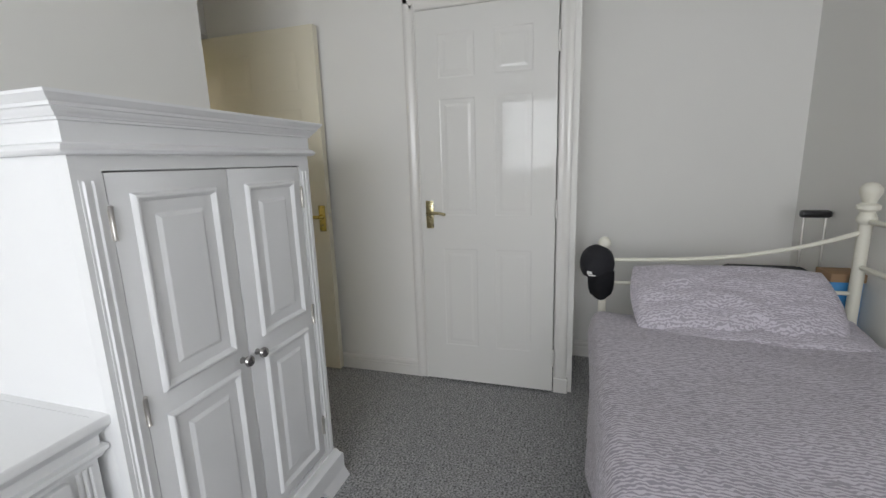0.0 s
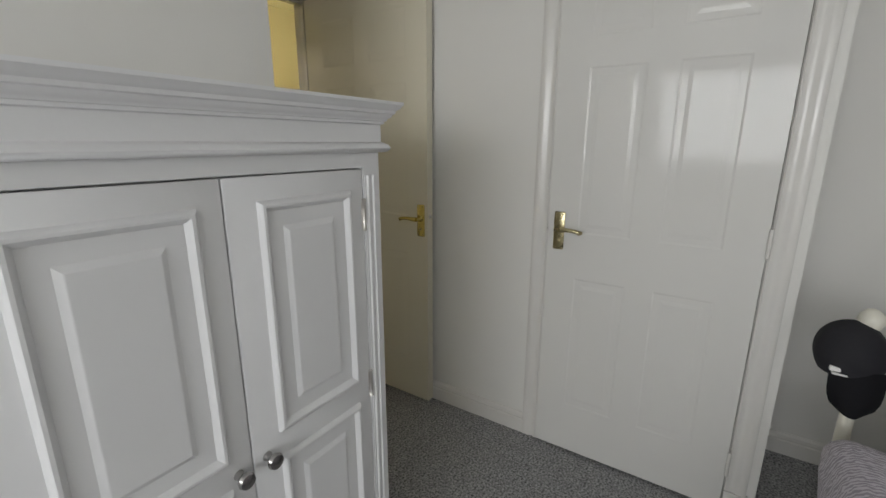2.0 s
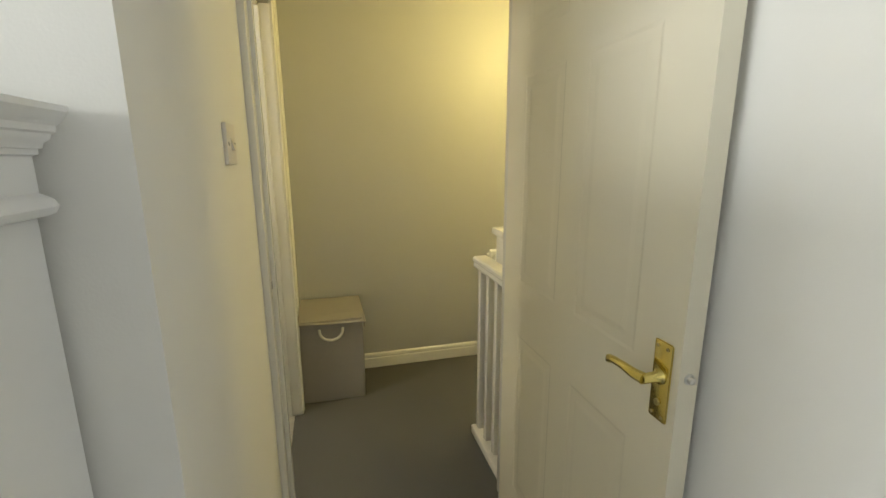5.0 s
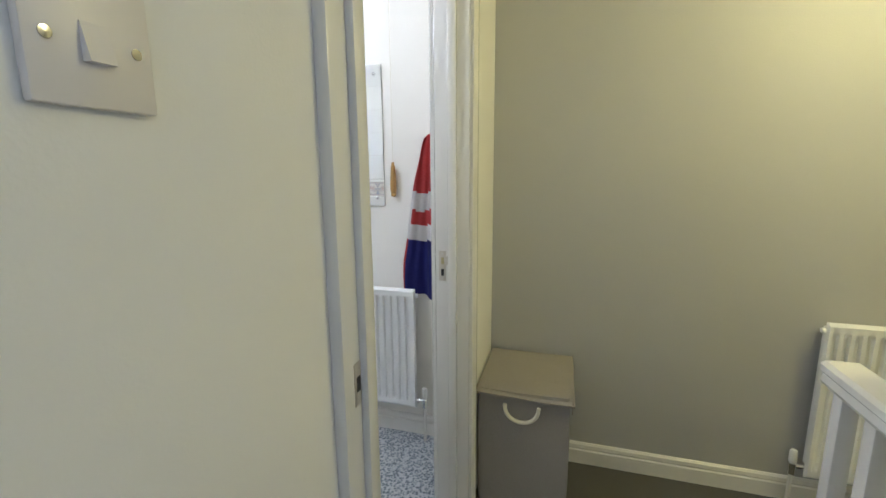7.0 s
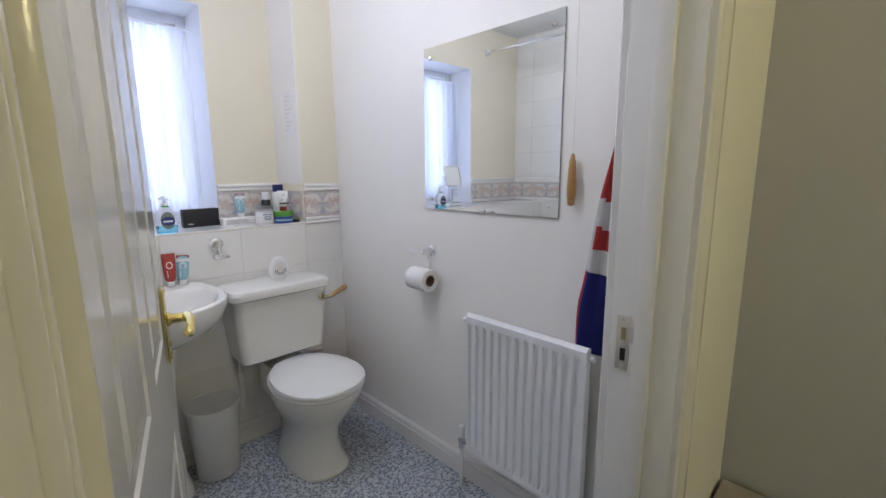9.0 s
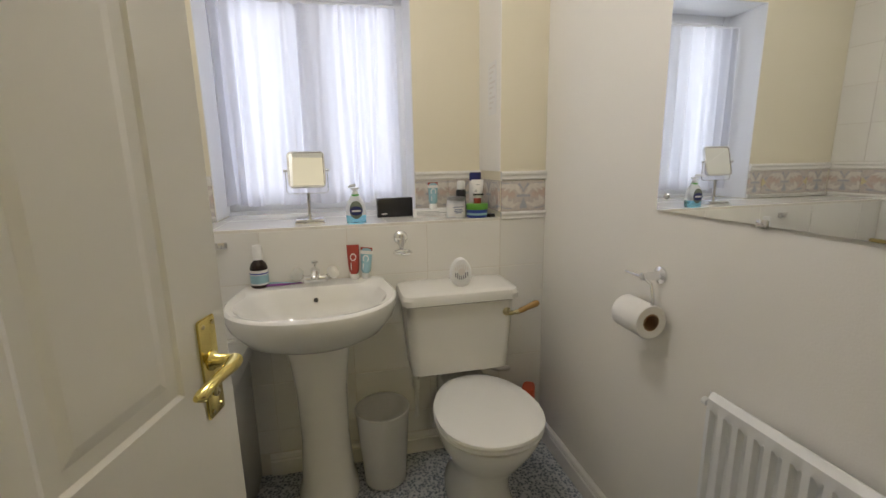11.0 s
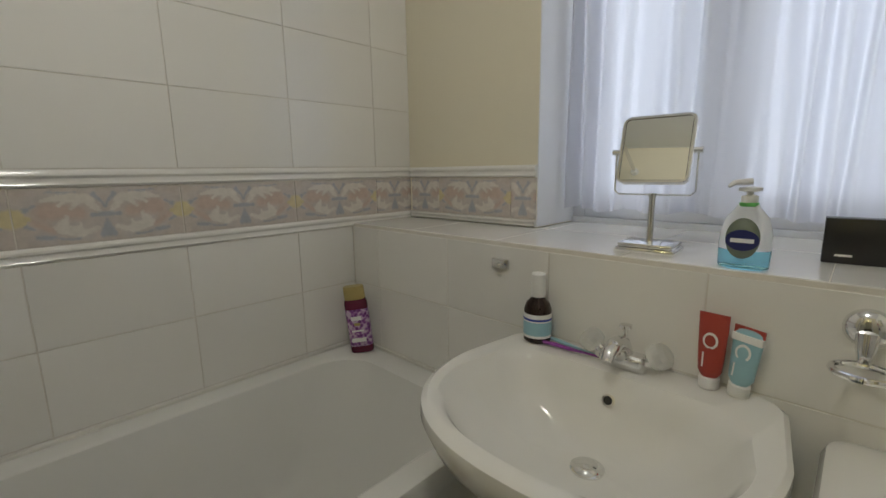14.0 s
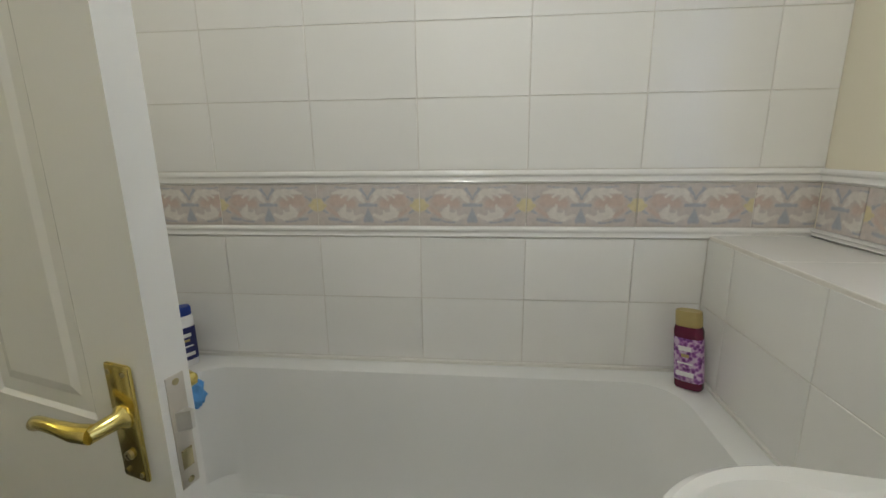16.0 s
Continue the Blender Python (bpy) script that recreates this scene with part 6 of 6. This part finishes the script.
tub("cotton_bud_tub", 0.765, 3.625, LZ, [(0.037, 0), (0.040, 0.003), (0.039, 0.07), (0.037, 0.074), (0.034, 0.074)], FROST, "clear tub of white cotton buds", ((0.0402, 0.010, 0.060, PAPER, "label"),), ([(0.038, 0.074), (0.040, 0.076), (0.040, 0.084), (0.035, 0.087), (0.002, 0.087)], CLEARP))
for w, z in ((0.022, 0.046), (0.016, 0.036), (0.019, 0.029), (0.014, 0.022)):
    tb = bpy.data.objects["cotton_bud_tub"]
    part("label_mark", boxes((0.8030, 3.625 - w, LZ + z, 0.8062, 3.625 + w, LZ + z + 0.0035)), SLATE, tb, smooth=False)
tub("hair_cream_tub", 0.775, 3.715, LZ, [(0.043, 0), (0.045, 0.003), (0.045, 0.03), (0.043, 0.033)], BLUE, "blue tub of hair cream with a green lid", ((0.0455, 0.010, 0.020, CYAN, "label"),), ([(0.046, 0.033), (0.047, 0.036), (0.047, 0.053), (0.044, 0.058), (0.002, 0.058)], GREEN))
tb = tube_pack("cream_tube", 0.775, 3.717, LZ + 0.058, 0.098, 0.052, PAPER, PAPER, RED, -8, "white cream tube standing on its dark red cap")
part("print_bar", boxes((0.7885, 3.694, LZ + 0.092, 0.7925, 3.738, LZ + 0.099)), BLACKP, tb, smooth=False)
for w, z in ((0.012, 0.112), (0.015, 0.106), (0.006, 0.134)):
    part("print_bar", boxes((0.784, 3.716 - w, LZ + z, 0.7885, 3.716 + w, LZ + z + 0.003)), INK, tb, smooth=False)
flat_bottle("lotion_bottle", 0.685, 3.735, LZ, 0.056, 0.036, 0.185, PAPER, NAVY, 0, "white lotion bottle with a navy cap against the wall", None, 0.036)
tub("spray_can", 0.69, 3.668, LZ, [(0.021, 0), (0.0225, 0.003), (0.0225, 0.105), (0.018, 0.113)], BLACKP, "slim black spray can with a white cap", (), ([(0.017, 0.110), (0.018, 0.114), (0.018, 0.146), (0.015, 0.150), (0.002, 0.150)], PLASTIC), category="bottle")
flat_box("earphone_case", 0.80, 3.765, LZ, 0.03, 0.03, 0.014, 20, BLACKP, "small black case on the ledge")

DZ = 0.821   # basin deck


def mouthwash():
    x, y = 0.872, 2.842
    tub("mouthwash_bottle", x, y, DZ, [(0.027, 0), (0.031, 0.004), (0.031, 0.075), (0.026, 0.09), (0.014, 0.102), (0.013, 0.108)], AMBER, "dark mouthwash bottle with white cap and blue label", ((0.0316, 0.012, 0.068, PAPER, "label"), (0.0319, 0.018, 0.05, CYAN, "label_band"), (0.0321, 0.052, 0.058, BLUE, "label_mark")), ([(0.0155, 0.104), (0.0165, 0.106), (0.0155, 0.155), (0.013, 0.158), (0.002, 0.158)], PLASTIC), category="bottle")


mouthwash()
tube_pack("toothpaste_tube", 0.859, 3.186, DZ, 0.135, 0.047, RED, RED, PLASTIC, -6, "red toothpaste tube standing on its white cap", print_m=PAPER)
tube_pack("toothpaste_tube", 0.857, 3.230, DZ, 0.122, 0.046, CYAN, RED, PLASTIC, -14, "pale blue toothpaste tube standing on its cap", lean=-4, print_m=PAPER)


def toothbrush(x, y, ang, m, label):
    ob = thing("toothbrush", (x, y, DZ), label, "toothbrush")
    t = Matrix.Translation((x, y, DZ)) @ pose(0, 0, 0, 0, 0, ang)
    bm = bmesh.new()
    tube(bm, [(-0.09, 0, 0.006), (-0.04, 0, 0.007), (0.0, 0, 0.006), (0.03, 0, 0.0065), (0.06, 0, 0.007), (0.085, 0, 0.007)], [0.003, 0.0044, 0.004, 0.0026, 0.0025, 0.004], 10)
    part("handle", moved(bm, t), m, ob)
    part("bristles", moved(boxes((0.062, -0.005, 0.008, 0.088, 0.005, 0.02), bev=0.001), t), PAPER, ob)


toothbrush(0.868, 2.925, 80, CYAN, "blue and white toothbrush lying by the tap")
toothbrush(0.885, 2.93, 92, PURPLE, "purple toothbrush lying by the tap")


def soap_ring():
    y = 3.375
    ob = thing("tumbler_holder", (0.836, y, 0.95), "chrome tumbler holder ring on the tiles", "tumbler holder")
    bm = bmesh.new()
    lathe(bm, (0.836, y, 0.972), [(0.029, 0.0), (0.029, 0.006), (0.023, 0.014), (0.012, 0.018), (0.002, 0.018)], 24, "x")
    part("rose", bm, CHROME, ob)
    bm = bmesh.new()
    tube(bm, [(0.85, y, 0.965), (0.858, y, 0.942), (0.862, y, 0.925)], [0.014, 0.011, 0.007], 12)
    part("arm", bm, CHROME, ob)
    bm = bmesh.new()
    pts = [(0.893 + 0.032 * math.cos(a), y + 0.034 * math.sin(a), 0.922) for a in [2 * math.pi * i / 24 for i in range(25)]]
    tube(bm, pts, 0.005, 8)
    part("ring", bm, CHROME, ob)


soap_ring()


def plug_hook():
    ob = thing("plug_holder", (0.836, 2.71, 0.975), "small chrome hook plate on the tiles", "hook")
    part("plate", boxes((0.8345, 2.685, 0.963, 0.843, 2.737, 0.99), bev=0.004), CHROME, ob)
    part("hook", boxes((0.843, 2.702, 0.967, 0.854, 2.72, 0.979), bev=0.003), CHROME, ob)


plug_hook()


def air_freshener():
    x, y, z = 0.985, 3.582, 0.796
    ob = thing("air_freshener", (x, y, z), "white oval air freshener on the cistern", "air freshener")
    bm = bmesh.new()
    loops = []
    for d, s in ((-0.012, 0.9), (-0.008, 1.0), (0.010, 1.0), (0.016, 0.93), (0.018, 0.8)):
        loops.append([(x + d, y + 0.041 * s * math.cos(t) * (1.0 + 0.10 * -math.sin(t)), z + 0.054 + 0.056 * s * max(math.sin(t), -0.96)) for t in [2 * math.pi * i / 32 for i in range(32)]])
    rings(bm, loops)
    b = part("shell", bm, PLASTIC, ob)
    bm = bmesh.new()
    lathe(bm, (x + 0.0178, y, z + 0.060), [(0.014, 0), (0.014, 0.0016), (0.002, 0.0022)], 18, "x")
    part("dial", bm, SWITCHP, b)
    for k in range(-3, 4):
        dy = k * 0.0078
        out = math.sqrt(max(0.0, 0.031 ** 2 - dy ** 2))
        inn = math.sqrt(max(0.0, 0.0165 ** 2 - dy ** 2))
        for s in (-1, 1):
            z0, z1 = sorted((z + 0.060 + s * max(inn, 0.003), z + 0.060 + s * out * (1.0 if s < 0 else 0.9)))
            part("slot", boxes((x + 0.0172, y + dy - 0.0018, z0, x + 0.0190, y + dy + 0.0018, z1)), INK if s < 0 else SWITCHP, b, smooth=False)


air_freshener()


flat_bottle("shower_gel_bottle", 0.888, 2.168, 0.601, 0.076, 0.045, 0.23, MAROON, OLIVE, 45, "purple shower gel bottle with gold cap on the bath corner", FLORAL, 0.045, 6)
flat_bottle("shampoo_bottle", 2.46, 2.14, 0.601, 0.07, 0.045, 0.20, PAPER, BLUE, 150, "white shampoo bottle with blue cap on the bath rim", NAVY, 0.03)
flat_bottle("shampoo_bottle", 2.475, 2.215, 0.601, 0.062, 0.045, 0.175, NAVY, BLUE, 160, "navy shampoo bottle on the bath rim", None, 0.04)
flat_bottle("toilet_cleaner_bottle", 0.93, 3.90, 0.0, 0.09, 0.06, 0.30, BLUE, ORANGE, 60, "blue toilet cleaner bottle with red cap on the floor", None, 0.10)


def sponge():
    bm = bmesh.new()
    bmesh.ops.create_icosphere(bm, subdivisions=4, radius=0.055)
    for v in bm.verts:
        k = 1 + 0.22 * noise.noise(v.co * 45) + 0.12 * noise.noise(v.co * 110)
        v.co = Vector((v.co.x * k * 0.85, v.co.y * k * 0.75, v.co.z * k * 1.15)) + Vector((2.42, 2.20, 0.53))
    solid("bath_sponge", bm, SPONGE, "bright blue net bath sponge hanging inside the bath", "sponge")


sponge()


# ---- tiles ----
def tile_mesh(name, w, h, t=0.008, edge=0.0012):
    bm = bmesh.new()
    box(bm, -w / 2, -t, -h / 2, w / 2, 0, h / 2)
    top = [f for f in bm.faces if f.normal.y < -0.9]
    bmesh.ops.inset_region(bm, faces=top, thickness=edge, depth=0.0)
    inner = {v for f in top for v in f.verts}
    for v in bm.verts:
        if abs(v.co.y + t) < 1e-6 and v not in inner:
            v.co.y += edge * 0.8
    bmesh.ops.recalc_face_normals(bm, faces=bm.faces)
    me = bpy.data.meshes.new(name)
    bm.to_mesh(me)
    bm.free()
    return me


TILE_MESHES = {}


def lay(parent, name, material, w, h, m):
    """One tile, face towards local -y, centred at m."""
    key = (name, round(w, 4), round(h, 4))
    if key not in TILE_MESHES:
        TILE_MESHES[key] = tile_mesh(name, w, h)
        TILE_MESHES[key].materials.append(material)
    ob = new(name, TILE_MESHES[key])
    ob.parent = parent
    ob.matrix_basis = parent.matrix_basis.inverted() @ m
    return ob


def spans(lo, hi, joints, gap=0.0025):
    e = [lo, *(j for j in sorted(joints) if lo + 0.012 < j < hi - 0.012), hi]
    return [(a + gap / 2, b - gap / 2) for a, b in zip(e, e[1:])]


def dado(name, pts, z0, z1, label):
    """A moulded trim tile along the wall, round-nosed."""
    bm = bmesh.new()
    h = z1 - z0
    prof = [(0, z0), (0.010, z0), (0.015, z0 + h * 0.15), (0.012, z0 + h * 0.3), (0.0125, z0 + h * 0.5), (0.018, z0 + h * 0.65), (0.018, z0 + h * 0.8), (0.012, z1), (0, z1)]
    sweep(bm, prof, pts)
    return structure(name, bm, TILE, label, "tile trim", smooth=True)


XJ = [0.404, 0.724, 1.042, 1.360, 1.681, 2.003, 2.323]
YJ = [2.203, 2.523, 2.845, 3.165, 3.482, 3.797]
ZUP = [1.225, 1.429, 1.633, 1.837, 2.041, 2.245]
ZLO = [1.020, 0.823, 0.612, 0.408, 0.203]

bath_tiles = thing("tiling_bath_wall", (1.5, TW, 0.6), "glossy white rectangular wall tiles above the bath", "tiling", kind="structure")
for z0, z1 in spans(1.225, H, ZUP):
    for a, b in spans(WX, LB, XJ):
        lay(bath_tiles, "tile", TILE, b - a, z1 - z0, pose((a + b) / 2, TW - 0.008, (z0 + z1) / 2, 0, 0, 180))
for z0, z1 in spans(0.40, 1.020, ZLO):
    for a, b in spans(0.835, LB, XJ):
        lay(bath_tiles, "tile", TILE, b - a, z1 - z0, pose((a + b) / 2, TW - 0.008, (z0 + z1) / 2, 0, 0, 180))
for a, b in spans(WX, LB, XJ):
    lay(bath_tiles, "border_tile", BORDER, b - a, 0.126, pose((a + b) / 2, TW - 0.008, 1.1205, 0, 0, 180))

ledge_tiles = thing("tiling_ledge", (0.835, 3.0, 0), "glossy white tiles on the boxed-in ledge", "tiling", kind="structure")
for z0, z1 in spans(0.10, 1.022, ZLO[1:]):
    for a, b in spans(TW + 0.001, R - 0.001, YJ):
        lay(ledge_tiles, "tile", TILE, b - a, z1 - z0, pose(0.827, (a + b) / 2, (z0 + z1) / 2, 0, 0, 90))
for x0, x1, lim in ((0.34, 0.553, True), (0.557, 0.832, False)):
    for a, b in spans(WIN0 + 0.001 if lim else TW + 0.001, WIN1 - 0.001 if lim else 3.799, [2.363, 2.685, 3.005, 3.325, 3.64]):
        lay(ledge_tiles, "ledge_tile", TILE, b - a, x1 - x0 - 0.002, Matrix.Translation(((x0 + x1) / 2, (a + b) / 2, 1.024)) @ pose(0, 0, 0, 0, 0, 90) @ pose(0, 0, 0, -90, 0, 0))
for a, b in spans(TW + 0.012, WIN0 - 0.001, [2.225, 2.545]):
    lay(ledge_tiles, "border_tile", BORDER, b - a, 0.126, pose(WX, (a + b) / 2, 1.1205, 0, 0, 90))
for a, b in spans(WIN1 + 0.001, 3.79, [3.64]):
    lay(ledge_tiles, "border_tile", BORDER, b - a, 0.126, pose(WX, (a + b) / 2, 1.1205, 0, 0, 90))
lay(ledge_tiles, "border_tile", BORDER, 0.196, 0.126, pose(0.829, 3.899, 1.1205, 0, 0, 90))
lay(ledge_tiles, "border_tile", BORDER, 0.25, 0.126, pose(0.70, 3.80, 1.1205, 0, 0, 0))

dado("tile_trim_upper", [(LB, TW - 0.009), (WX - 0.001, TW - 0.009)], 1.185, 1.224, "white moulded trim tiles above the border")
dado("tile_trim_lower", [(LB, TW - 0.009), (WX - 0.001, TW - 0.009)], 1.021, 1.056, "white moulded trim tiles below the border")
for z0, z1, nm in ((1.185, 1.222, "tile_trim_upper"), (1.034, 1.056, "tile_trim_lower")):
    dado(nm, [(WX - 0.001, TW + 0.008), (WX - 0.001, WIN0)], z0, z1, "white moulded trim tiles beside the window")
    dado(nm, [(WX - 0.001, WIN1), (WX - 0.001, 3.799)], z0, z1, "white moulded trim tiles beside the window")
    dado(nm, [(0.829, 3.80), (0.829, R)], z0 if z0 > 1.1 else 1.022, z1, "white moulded trim tiles on the pipe boxing")
